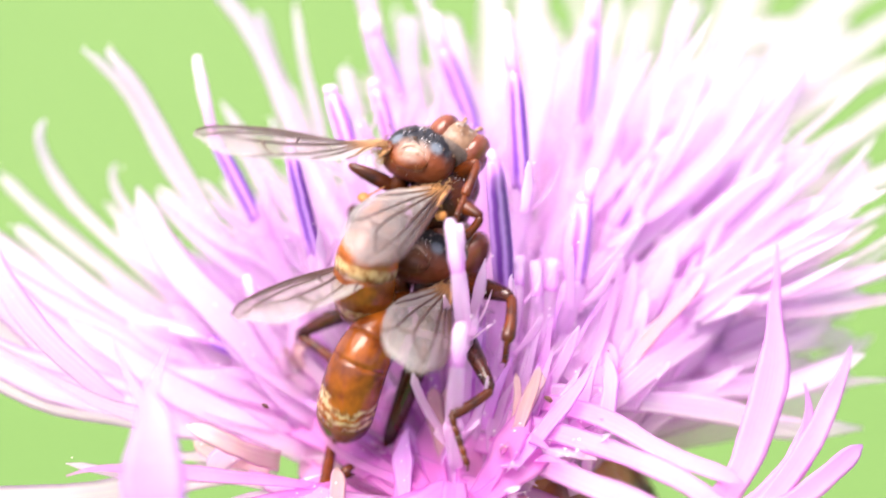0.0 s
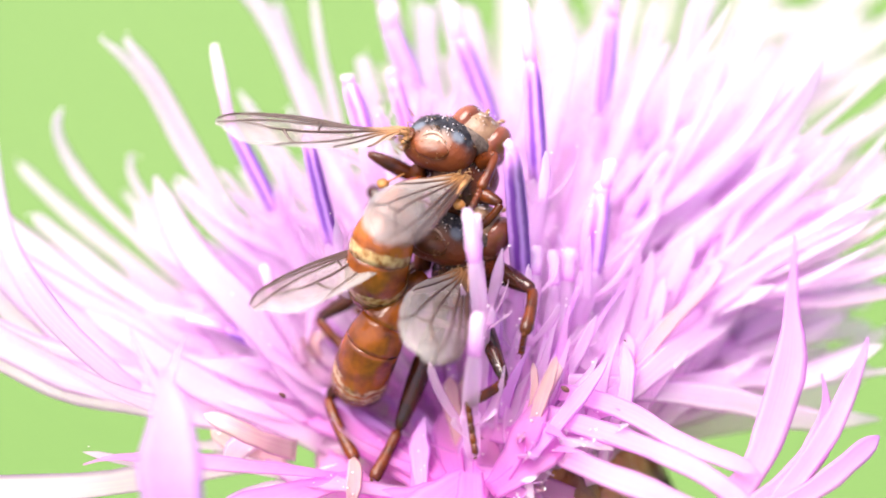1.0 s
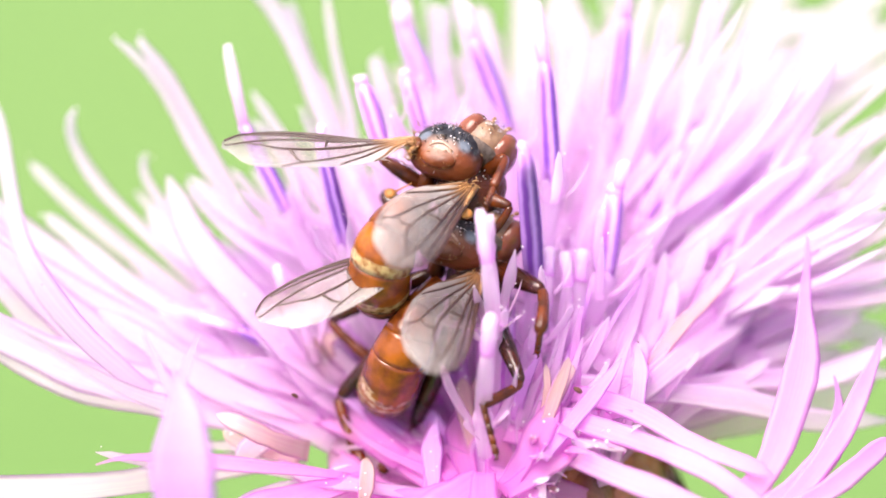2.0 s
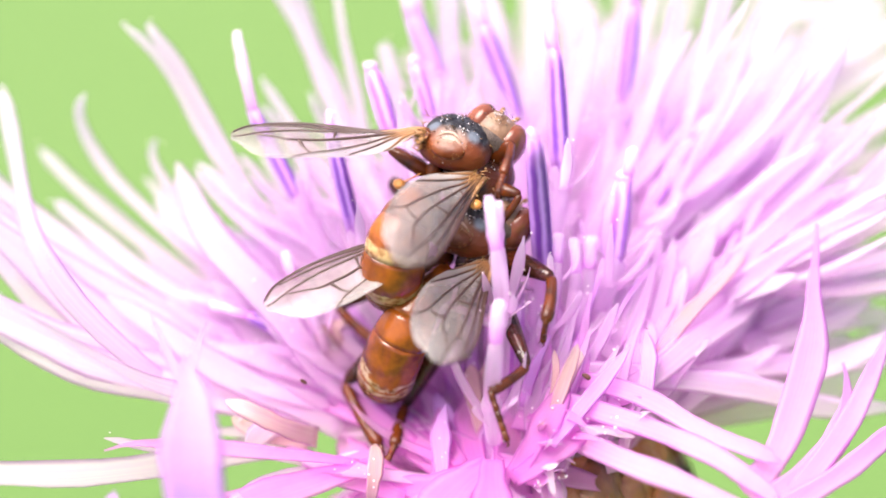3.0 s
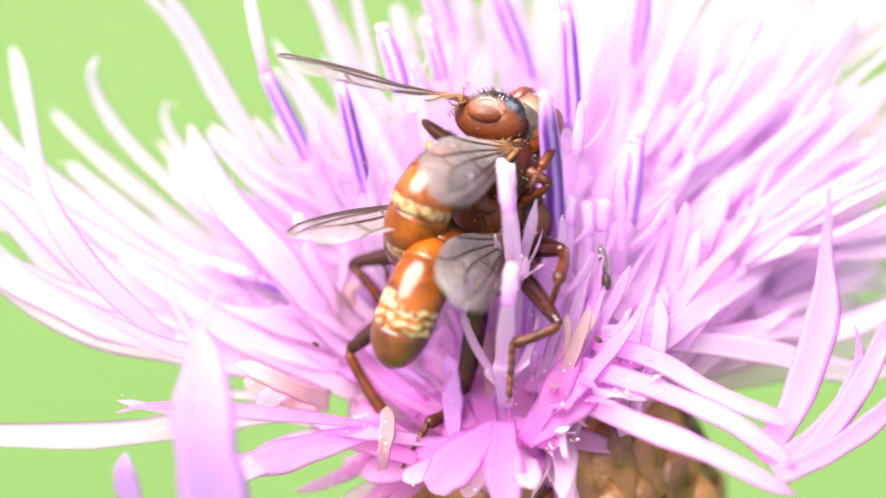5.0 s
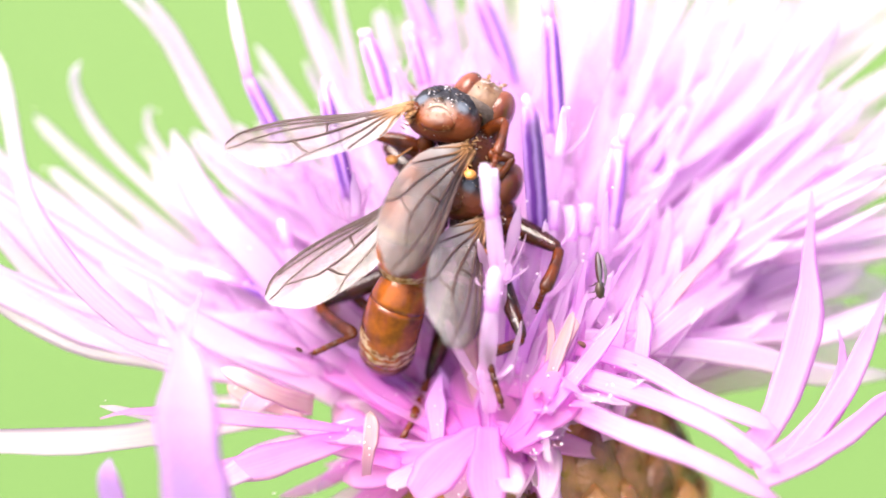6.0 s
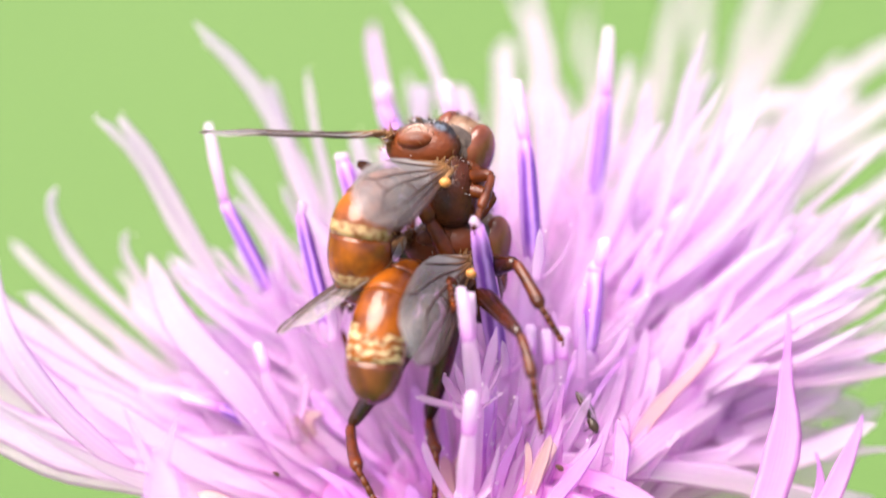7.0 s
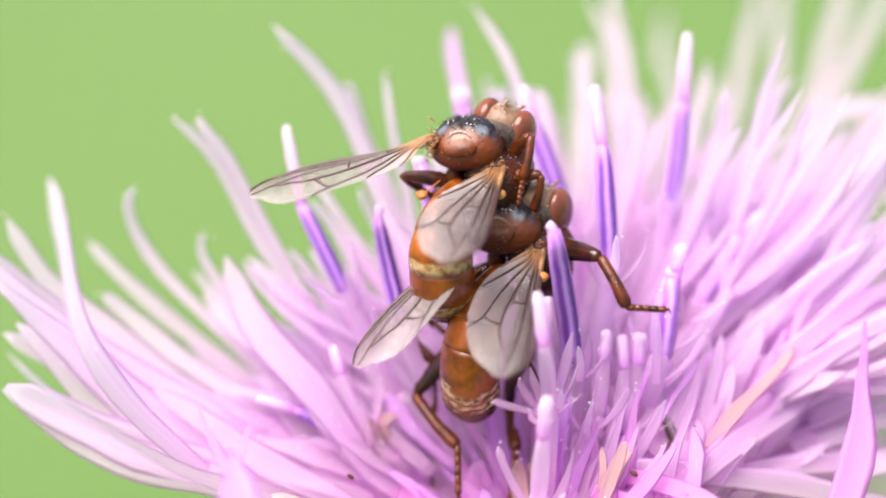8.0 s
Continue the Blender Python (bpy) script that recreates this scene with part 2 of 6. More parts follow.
def wing_material():
    """Smoky clear membrane with fine wrinkles, milky along its hind edge and amber at its root."""
    m, n, l, b = nodes_of("wing_membrane")
    uv, sep = n.new("ShaderNodeUVMap"), n.new("ShaderNodeSeparateXYZ")
    l.new(uv.outputs[0], sep.inputs[0])
    nz, fine = noise_node(n, l, 800, 4), noise_node(n, l, 6000, 3)
    c = mix_colour(n, l, ramp(n, l, nz.outputs[0], 0.35, 0.7), (0.26, 0.225, 0.205), (0.44, 0.41, 0.385))
    c = mix_colour(n, l, ramp(n, l, sep.outputs[1], 0.55, 0.05), c, (0.48, 0.46, 0.43))
    c = mix_colour(n, l, ramp(n, l, sep.outputs[1], 0.70, 1.0), c, (0.15, 0.11, 0.10))
    c = mix_colour(n, l, ramp(n, l, sep.outputs[0], 0.17, 0.04), c, (0.36, 0.20, 0.09))
    l.new(c, b.inputs["Base Color"])
    b.inputs["Roughness"].default_value = 0.28
    b.inputs["Specular IOR Level"].default_value = 0.8
    bump(n, l, b, nz.outputs[0], 0.5, 0.00018)
    tp, tl, m1, m2 = n.new("ShaderNodeBsdfTransparent"), n.new("ShaderNodeBsdfTranslucent"), n.new("ShaderNodeMixShader"), n.new("ShaderNodeMixShader")
    tp.inputs[0].default_value = (0.82, 0.76, 0.77, 1)
    l.new(c, tl.inputs[0])
    m1.inputs[0].default_value = 0.10
    l.new(b.outputs[0], m1.inputs[1])
    l.new(tl.outputs[0], m1.inputs[2])
    clear = ramp(n, l, sep.outputs[0], 0.05, 0.4)
    span = n.new("ShaderNodeMapRange")
    span.inputs[3].default_value, span.inputs[4].default_value = 0.36, 0.72
    milk = n.new("ShaderNodeMath")
    milk.operation = "MULTIPLY"
    dim = n.new("ShaderNodeMapRange")
    dim.inputs[1].default_value, dim.inputs[2].default_value, dim.inputs[3].default_value = 0.1, 0.55, 0.82
    l.new(sep.outputs[1], dim.inputs[0])
    l.new(clear, milk.inputs[0])
    l.new(dim.outputs[0], milk.inputs[1])
    l.new(milk.outputs[0], span.inputs[0])
    l.new(span.outputs[0], m2.inputs[0])
    l.new(m1.outputs[0], m2.inputs[1])
    l.new(tp.outputs[0], m2.inputs[2])
    l.new(m2.outputs[0], n["Material Output"].inputs[0])
    return m


SHIELD = thorax_material("shield", -0.0001, (0.34, 0.22, 0.17), (0.14, 0.031, 0.006))
SHIELD_DARK = thorax_material("shield_dark", -0.00005, (0.15, 0.065, 0.035), (0.10, 0.026, 0.008))
WING, VEIN = wing_material(), vein_material()
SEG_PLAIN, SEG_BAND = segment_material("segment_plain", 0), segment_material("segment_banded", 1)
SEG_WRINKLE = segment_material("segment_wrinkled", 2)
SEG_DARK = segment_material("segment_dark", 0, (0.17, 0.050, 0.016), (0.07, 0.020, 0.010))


def meadow_material():
    m, n, l, b = nodes_of("meadow_grass")
    big, small = noise_node(n, l, 2.2, 3), noise_node(n, l, 60, 5)
    c = mix_colour(n, l, ramp(n, l, big.outputs[0], 0.35, 0.65), (0.065, 0.139, 0.025), (0.088, 0.161, 0.041))
    c = mix_colour(n, l, ramp(n, l, small.outputs[0], 0.3, 0.7), c, (0.072, 0.146, 0.029))
    l.new(c, b.inputs["Base Color"])
    b.inputs["Roughness"].default_value = 0.9
    bump(n, l, b, small.outputs[0], 0.3, 0.01)
    return m


MEADOW = meadow_material()


# ---- mesh tools (millimetres in, metres out)
def part(name, bm, material, parent, label=""):
    me = bpy.data.meshes.new(name)
    bm.to_mesh(me)
    bm.free()
    me.materials.append(material)
    me.polygons.foreach_set("use_smooth", [True] * len(me.polygons))
    ob = new(name, me)
    ob.parent = parent
    return tagged(ob, label) if label else ob


def skin(bm, rings, us=None, caps=True):
    """Joins closed rings of points (mm) into a skin, with UV x round the ring and y along it."""
    uv = bm.loops.layers.uv.verify()
    rows = [[bm.verts.new(Vector(p) * MM) for p in ring] for ring in rings]
    k, m = len(rows[0]), len(rows) - 1
    for i in range(m):
        for j in range(k):
            f = bm.faces.new((rows[i][j], rows[i][(j + 1) % k], rows[i + 1][(j + 1) % k], rows[i + 1][j]))
            for lp, (a, b) in zip(f.loops, ((i, j), (i, j + 1), (i + 1, j + 1), (i + 1, j))):
                lp[uv].uv = (us[b % k] if us else b / k, a / m)
    if caps:
        for r, y in ((rows[0][::-1], 0), (rows[-1], 1)):
            for lp in bm.faces.new(r).loops:
                lp[uv].uv = (0.5, y)
    return bm


def curve(b, via, tip, steps, at=0.55):
    """Points of the quadratic curve from b to tip that passes via."""
    b, via, tip = Vector(b), Vector(via), Vector(tip)
    c = (via - b * (1 - at) ** 2 - tip * at * at) / (2 * at * (1 - at))
    return [b * (1 - s) ** 2 + c * 2 * s * (1 - s) + tip * s * s for s in (i / steps for i in range(steps + 1))]


def frames_along(pts, up):
    out, side0 = [], None
    for i, p in enumerate(pts):
        tan = (pts[min(i + 1, len(pts) - 1)] - pts[max(i - 1, 0)]).normalized()
        side = tan.cross(up) if side0 is None else side0 - tan * side0.dot(tan)
        if side.length < 1e-6:
            side = tan.orthogonal()
        side.normalize()
        side0 = side
        out.append((p, side, side.cross(tan)))
    return out


wob = random.Random(5)


def waver(pts, amount):
    """Bends a line a little this way and that, more towards its tip."""
    seed, n = Vector((wob.uniform(0, 90), wob.uniform(0, 90), wob.uniform(0, 90))), len(pts) - 1
    return [p + noise.noise_vector(seed + p * 0.22) * (amount * (i / n) ** 1.3) for i, p in enumerate(pts)]


ACROSS = ((-1, 0), (-0.62, 0.6), (0, 1), (0.62, 0.6), (1, 0), (0.62, -0.6), (0, -1), (-0.62, -0.6))


def ribbon(bm, pts, width, up, cup=0.25, thick=0.11, base=0.45, point=0.0, twist=0.0):
    """A strap-shaped petal: narrow at its base, cupped across, rounded or pointed at its tip."""
    rings, n, ph = [], len(pts) - 1, wob.uniform(0, 6.28)
    for i, (p, side, nor) in enumerate(frames_along(pts, up)):
        s = i / n
        uneven = 0.07 * math.sin(9 * s + ph) + 0.05 * math.sin(23 * s + 2 * ph)
        w = base + (1 - base) * min(1, s / 0.6) ** 1.2
        if not point:
            w *= 1 - 0.36 * max(0.0, s - 0.5) / 0.5
        tipend = max(0.0, (s - (0.55 if point else 0.86)) / (0.45 if point else 0.14))
        w *= (1 - tipend) ** 0.8 if point else math.sqrt(max(0.02, 1 - tipend ** 2.2))
        w = max(w, 0.1) * (1 + uneven) * width / 2
        a = twist * s
        sd, nr = side * math.cos(a) + nor * math.sin(a), nor * math.cos(a) - side * math.sin(a)
        rings.append([p + sd * (x * w) + nr * ((cup * (x * x - 0.4) + thick * h) * w) for x, h in ACROSS])
    return skin(bm, rings, [(x + 1) / 2 for x, _ in ACROSS])


def tube(bm, pts, radii, sides=10, up=Vector((0.3, -0.8, 0.5)), ridge=0.0, flat=1.0):
    rings = []
    for (p, side, nor), r in zip(frames_along(pts, up), radii):
        ring = []
        for j in range(sides):
            a = 2 * math.pi * j / sides
            q = r * (1 - ridge * (j % 2))
            ring.append(p + side * (q * math.cos(a)) + nor * (q * flat * math.sin(a)))
        rings.append(ring)
    return skin(bm, rings)


def ball(bm, centre, radii, rings=12, sides=18, turn=None, bend=None):
    out = []
    for i in range(rings + 1):
        a = math.pi * (0.02 + 0.96 * i / rings)
        ring = []
        for j in range(sides):
            b = -2 * math.pi * j / sides
            p = Vector((-math.cos(a) * radii[0], math.sin(a) * math.sin(b) * radii[1], math.sin(a) * math.cos(b) * radii[2]))
            if bend:
                p = bend(p)
            if turn:
                p = turn @ p
            ring.append(Vector(centre) + p)
        out.append(ring)
    return skin(bm, out)


# ---- setting: the meadow far below, out of focus
bm = bmesh.new()
bmesh.ops.create_grid(bm, x_segments=24, y_segments=24, size=150)
for v in bm.verts:
    v.co.z = -0.46 + 0.15 * noise.noise(v.co * 0.05) * min(1.0, v.co.length / 20)
ground = part("ground", bm, MEADOW, None)
tagged(ground, "bright green meadow grass far below, blurred", "meadow", kind="structure")

# ---- the knapweed flower
flower = new("knapweed_flower")
tagged(flower, "pink and white knapweed flower head in full bloom on its stem", "flower")
HEART = Vector((0.2, -0.3, 3.5))       # middle of the disc from which the florets grow
UPWARD = Vector((0, 0, 1))
rng = random.Random(7)

bm = bmesh.new()
tube(bm, [Vector((0.5 + 6 * math.sin(z / 170), -0.3, z)) for z in (-458, -380, -300, -200, -120, -60, -20, -9)], [2.0, 1.8, 1.7, 1.6, 1.5, 1.5, 1.6, 2.4], 12)
part("stem", bm, STEM, flower, "ribbed green flower stem")
bm = bmesh.new()
ball(bm, HEART + Vector((1.5, 0.0, -6.1)), (6.0, 6.1, 6.6), 14, 24)
part("receptacle", bm, BRACT_DARK, flower, "brown scaly base of the flower head")


bm = bmesh.new()
ball(bm, HEART + Vector((0.3, 0, -0.5)), (3.5, 3.8, 1.0), 10, 22)
part("floret_cushion", bm, PETAL_PINK, flower, "pink cushion of floret bases")


def bract(az, el, size):
    bm = bmesh.new()
    out = Vector((math.cos(az) * math.cos(el), math.sin(az) * math.cos(el), math.sin(el)))
    c = (HEART + Vector((1.5, 0.0, -6.1))) + Vector((out.x * 6.1, out.y * 6.2, out.z * 6.7))
    rise = (UPWARD - out * out.z).normalized()
    side = rise.cross(out)
    ring = ((-0.6, -0.7), (0.6, -0.7), (1, 0), (0.75, 0.5), (0.15, 0.85), (-0.75, 0.5), (-1, 0))
    swell = rng.uniform(0.2, 0.55)
    rows = []
    for grow, height in ((1.0, -0.3), (1.0, 0.05), (0.8, 0.8), (0.4, 1.1), (0.05, 1.15)):
        rows.append([c + side * (size * 0.5 * a * grow) + rise * (size * (b * grow + 0.1)) + out * (0.2 + swell * height + 0.35 * max(0, b)) for a, b in ring])
    skin(bm, rows)
    return part("bract", bm, BRACT, flower)


for row in range(8):
    for j in range(18):
        bract(2 * math.pi * (j + 0.5 * (row % 2) + rng.uniform(-0.2, 0.2)) / 18, radians(-50 + row * 15 + rng.uniform(-3, 3)), 2.3 + rng.uniform(-0.4, 0.3))


def facing(pts):
    """The side that a petal turns up: away from the ground and towards the flower's axis."""
    mid = pts[len(pts) // 2] - HEART
    return (Vector((-mid.x * 0.4, -mid.y * 0.4 - 8, 13))).normalized()


def root_of(via):
    """Where on the disc a petal or floret grows that passes through via."""
    out = Vector((via[0] - HEART.x, via[1] - HEART.y, 0))
    return HEART + out * (min(5.6, out.length * 0.5) / max(0.1, out.length)) + UPWARD * (0.6 - min(5.6, out.length * 0.5) * 0.15)


GRAINS = []


def fade(v, lo, hi):
    s = min(1.0, max(0.0, (v - lo) / (hi - lo)))
    return s * s * (3 - 2 * s)


def settled(p):
    """The petals in the front of the disc lie low, trodden down by the flies' hind legs."""
    depth, high = 0.5 * p.z - 0.866 * p.y, 0.866 * p.z + 0.5 * p.y
    soft = fade(p.x, -9.0, -7.2) * fade(-p.x, -1.8, -0.4) * fade(-high, -6.5, -5.0) * fade(high, -2.6, -1.2)
    drop = soft * 0.62 * max(0.0, depth - 2.0 - 3.6 * fade(-high, -3.4, -1.0))
    return p + Vector((0, 0.866, -0.5)) * drop


def petal(material, tip, via, width, base=None, pointed=0, name="petal", cup=0.25, twist=0.0, face=None, stout=0.45):
    b = settled(Vector(base) if base else root_of(via))
    pts = waver(curve(b, settled(Vector(via)), settled(Vector(tip)), 14), 0.9)
    GRAINS.extend(rng.sample(pts[4:], 4))
    bm = bmesh.new()
    ribbon(bm, pts, width, Vector(face) if face else facing(pts), cup, base=stout, point=pointed, twist=twist)
    return part(name, bm, material, flower)


def ray_floret(material, tip, via, lobes, width):
    """An outer floret: a slim tube that splits into several narrow lobes."""
    b = root_of(via)
    pts = curve(b, via, tip, 16)
    n = rng.randint(8, 10)
    bm = bmesh.new()
    tube(bm, pts[:n + 1], [width * (0.22 + 0.025 * i) for i in range(n + 1)], 8)
    fork, ahead = pts[n], pts[-1] - pts[n]
    far = ahead.length
    up = facing(pts)
    side, nor = ahead.cross(up).normalized(), up
    for k in range(lobes):
        a = (k / (lobes - 1) - 0.5) if lobes > 1 else 0.0
        reach = far * rng.uniform(0.75, 1.1)
        end = fork + ahead.normalized() * reach + side * (a * far * rng.uniform(0.5, 0.9)) + nor * (far * rng.uniform(-0.12, 0.22))
        mid = fork + (end - fork) * 0.5 + side * (a * far * 0.12) - nor * (far * rng.uniform(0.0, 0.08))
        line = waver(curve(fork - ahead * 0.08, mid, end, 10, 0.5), 0.8)
        GRAINS.append(line[rng.randint(3, 10)])
        ribbon(bm, line, width * rng.uniform(0.75, 1.15), nor, rng.uniform(0.1, 0.45), base=0.65, twist=rng.uniform(-0.7, 0.7))
    return part("ray_floret", bm, material, flower)


def disc_floret(tip, via, low, width, material, base=None, plump=1.0):
    """A tubular floret: pink tube, stiff ribbed anther column (from low to via), pale pollen-dusted tip (via to tip)."""
    tip, via, low = Vector(tip), Vector(via), Vector(low)
    b = Vector(base) if base else root_of(low)
    r = width / 2
    bm = bmesh.new()
    line = curve(b, b.lerp(low, 0.55) - UPWARD * 0.3, low, 9)
    tube(bm, line + [low + (via - low) * 0.06], [r * (0.6 + 0.06 * i) for i in range(10)] + [r * 0.9], 8)
    axis = (via - low).normalized()
    across = axis.orthogonal().normalized()
    spin = rng.uniform(0, 2 * math.pi)
    for k in range(5):
        out = Matrix.Rotation(spin + k * 2 * math.pi / 5 + rng.uniform(-0.25, 0.25), 3, axis) @ across
        size = rng.uniform(1.9, 3.4)
        start = low - axis * rng.uniform(0.3, 1.0) + out * (r * 0.6)
        end = start + axis * (size * rng.uniform(0.55, 0.95)) + out * (size * rng.uniform(0.25, 0.75))
        bend = start.lerp(end, 0.5) + axis * (size * rng.uniform(-0.12, 0.12)) + out * (size * 0.08)
        ribbon(bm, curve(start, bend, end, 8, 0.5), rng.uniform(0.34, 0.55), out, rng.uniform(0.1, 0.5), base=0.8, point=1 if rng.random() < 0.6 else 0, twist=rng.uniform(-0.8, 0.8))
        GRAINS.append(end)
    floret = part("disc_floret", bm, PETAL_PINK, flower)
    bm = bmesh.new()
    mid = (low + via) / 2 + (low - b).normalized() * 0.15
    line = curve(low, mid, via, 8, 0.5)
    tube(bm, line, [r * k for k in (0.9, 1, 1.04, 1.05, 1.04, 1.0, 0.95, 0.86, 0.62)], 12, ridge=0.2)
    part("anther_tube", bm, material, floret, "violet anther column")
    if (tip - via).length > 0.05:
        plump *= min(1.0, 0.55 + 0.5 * (tip - via).length)
        bm = bmesh.new()
        line = waver(curve(via - (via - low) * 0.03, via.lerp(tip, 0.5), tip, 7, 0.5), 0.4)
        tube(bm, line, [r * plump * k * wob.uniform(0.9, 1.1) for k in (0.56, 0.58, 0.6, 0.6, 0.6, 0.6, 0.56, 0.34)], 9)
        for v in bm.verts:
            v.co += noise.noise_vector(v.co * 4500) * (0.05 * MM)
        part("style_tip", bm, STYLE, floret, "pale pollen-dusted tip")
    return floret


for tip, via, low, width in (
        ((1.40, -0.50, 16.6), (1.36, -0.66, 16.3), (1.85, 0.52, 9.6), 0.88),
        ):
    nudged = disc_floret(tip, via, low, width, ANTHER, plump=1.15)
for tip, via, width, *rest in (
        ((-17.64, -5.29, 20.84), (-17.24, -3.67, 13.65), 2.0, (-12.91, -1.18, 5.96)),
        ((19.53, 17, 13.45), (13.04, 13.13, 10.73), 1.12),
        ((19.38, 12.59, 11.8), (12.86, 9.87, 9.09), 1.25),
        ((18.94, 15.29, 12.48), (12.34, 12.43, 9.53), 1.12),
        ((19.36, 9.56, 10.56), (12.77, 7.97, 7.8), 1.25),
        ((19.31, 21.67, 13.53), (13.07, 16.72, 10.97), 1.25),
        ((-10.32, 11.97, 18.69), (-6.73, 8.82, 13.26), 0.85),
        ((-14.54, 8.86, 16.3), (-10.93, 6.64, 11.5), 0.67),
        ((-13.38, 9.16, 16.84), (-12.03, 7.54, 14.05), 0.58),
        ((-6.47, 11.91, 16.61), (-5.49, 8.59, 12.87), 0.49),
        ):
    petal(PETAL_PALE, tip, via, width, *rest)
for tip, via, width, *rest in (
        ((-2.76, 14.35, 18.81), (0.14, 9.82, 12.98), 0.62),
        ((1.23, 18.61, 14.23), (2.74, 13.36, 11.13), 0.76),
        ((2.08, 20.93, 16.25), (3.36, 15.06, 12.08), 0.67),
        ((2.82, 22.91, 17.68), (3.7, 15.06, 12.08), 0.67),
        ((9.46, 32.47, 12.25), (8.38, 22.02, 10.15), 0.76),
        ((13.42, 34.68, 12.07), (11.65, 22.92, 9.7), 1.12),
        ((17.07, 34.56, 11.85), (12.38, 22.92, 9.7), 1.03),
        ((16.34, 23.23, 12.24), (11.89, 16.14, 9.95), 0.85),
        ((16.72, 17, 13.45), (11.73, 14.01, 10.27), 1.12),
        ((10.81, 34.81, 12.3), (9.82, 22.92, 9.7), 0.80),
        ):
    petal(PETAL_PALE, tip, via, width, *rest)
for tip, via, width, *rest in (
        ((5.42, 31.34, 10.28), (5.15, 19.04, 8.97), 0.80),
        ((-13.48, 8.1, 12.03), (-12.22, 6.45, 9.18), 0.45),
        ((-16.45, 8.81, 13.26), (-14.92, 6.9, 9.95), 0.62),
        ((-18.5, 8.59, 10.88), (-14.65, 6.99, 8.1), 0.80),
        ((-21.3, 3.51, 12.08), (-17.01, 2.84, 8.93), 1.34),
        ((-21.15, 6.83, 12.79), (-16.44, 3.94, 8.8), 1.12),
        ((-20.43, 2.64, 10.56), (-15.69, 1.52, 6.63), 1.56),
        ((-17.41, 5.64, 9.76), (-14.51, 4.58, 7.93), 0.98),
        ((-10.84, -7.08, 3.74), (-8.05, -4.87, 3.56), 1.34, (-3.77, -1.86, 2.78)),
        ((16.07, 7.89, 9.66), (11.1, 6.42, 7.12), 1.34),
        ):
    petal(PETAL_PALE, tip, via, width, *rest)
for tip, via, width, *rest in (
        ((17.2, 11.13, 11.27), (11.18, 8.42, 8.59), 1.34),
        ((14.89, 14.17, 12.54), (10.65, 11.67, 10.21), 1.03),
        ((13.92, 16.89, 13.25), (9.64, 14.36, 10.87), 1.12),
        ((-2, 12.64, 15.87), (-1.5, 11.04, 13.12), 1.12),
        ((4.24, 20.47, 11.46), (3.82, 13.66, 9.66), 0.98),
        ((7.81, 24.55, 10.52), (6.95, 15.43, 8.72), 0.98),
        ((-7.57, 12.87, 16.25), (-6.55, 10.81, 12.72), 0.89),
        ((-4.49, 10.83, 14.75), (-3.82, 9.25, 12.01), 0.89),
        ((-0.17, 13.31, 15.02), (0.39, 10.47, 12.13), 1.12),
        ((1.82, 20.77, 13.97), (1.66, 17.08, 11.58), 1.12),
        ):
    petal(PETAL_PALE, tip, via, width, *rest)
for tip, via, width, *rest in (
        ((-14.98, -4.12, 4.87), (-11.27, -4.17, 4.78), 0.54, (-7.22, -3.65, 3.67)),
        ((-10.61, 1.28, 6.21), (-8.37, -0.05, 5.91), 1.56, (-4.63, -1.61, 5.21), 1),
        ((5.67, -0.15, 7.74), (5.56, -1.59, 7.24), 1.03, (4.04, -2.79, 5.17), 1),
        ((-5.23, -5.01, 5.31), (-6.3, -5.34, 4.76), 1.12, (-2.02, -4.82, 3.66)),
        ((-8.05, -4.22, 4.68), (-6.51, -5.28, 4.85), 0.89, (-2.88, -4.82, 3.66), 1),
        ((-6.11, -3.85, 5.33), (-4.6, -3.87, 5.3), 0.31, (-2.45, -3.85, 5.33), 1),
        ((-10.03, -3.22, 4.42), (-8.12, -1.94, 4.64), 1.12, (-3.76, -1.94, 4.64)),
        ((-4.14, -7.86, 4.38), (-2.88, -6.82, 4.2), 1.03, (-0.31, -5.66, 4.2)),
        ((1.3, -9.95, 4.76), (0.49, -8.7, 4.93), 1.34, (-0.31, -5.55, 4.39)),
        ((-1.4, -8.91, 4.57), (-0.97, -7.76, 4.56), 1.12, (-0.31, -5.55, 4.39)),
        ):
    petal(PETAL_PINK, tip, via, width, *rest)
for tip, via, width, *rest in (
        ((3.57, -1.91, 8.69), (2.5, -2.99, 6.83), 0.76, (0.99, -4.17, 4.78), 1),
        ((4.43, -2.23, 8.13), (3.57, -2.99, 6.83), 0.58, (1.42, -4.28, 4.59), 1),
        ((1.42, -1.48, 9.43), (0.99, -2.77, 7.2), 0.80, (0.13, -4.06, 4.96), 1),
        ((-5.52, -0.21, 5.63), (-4.2, -1.61, 5.21), 0.98, (-1.59, -3.22, 4.42), 1),
        ):
    petal(PETAL_PINK, tip, via, width, *rest)
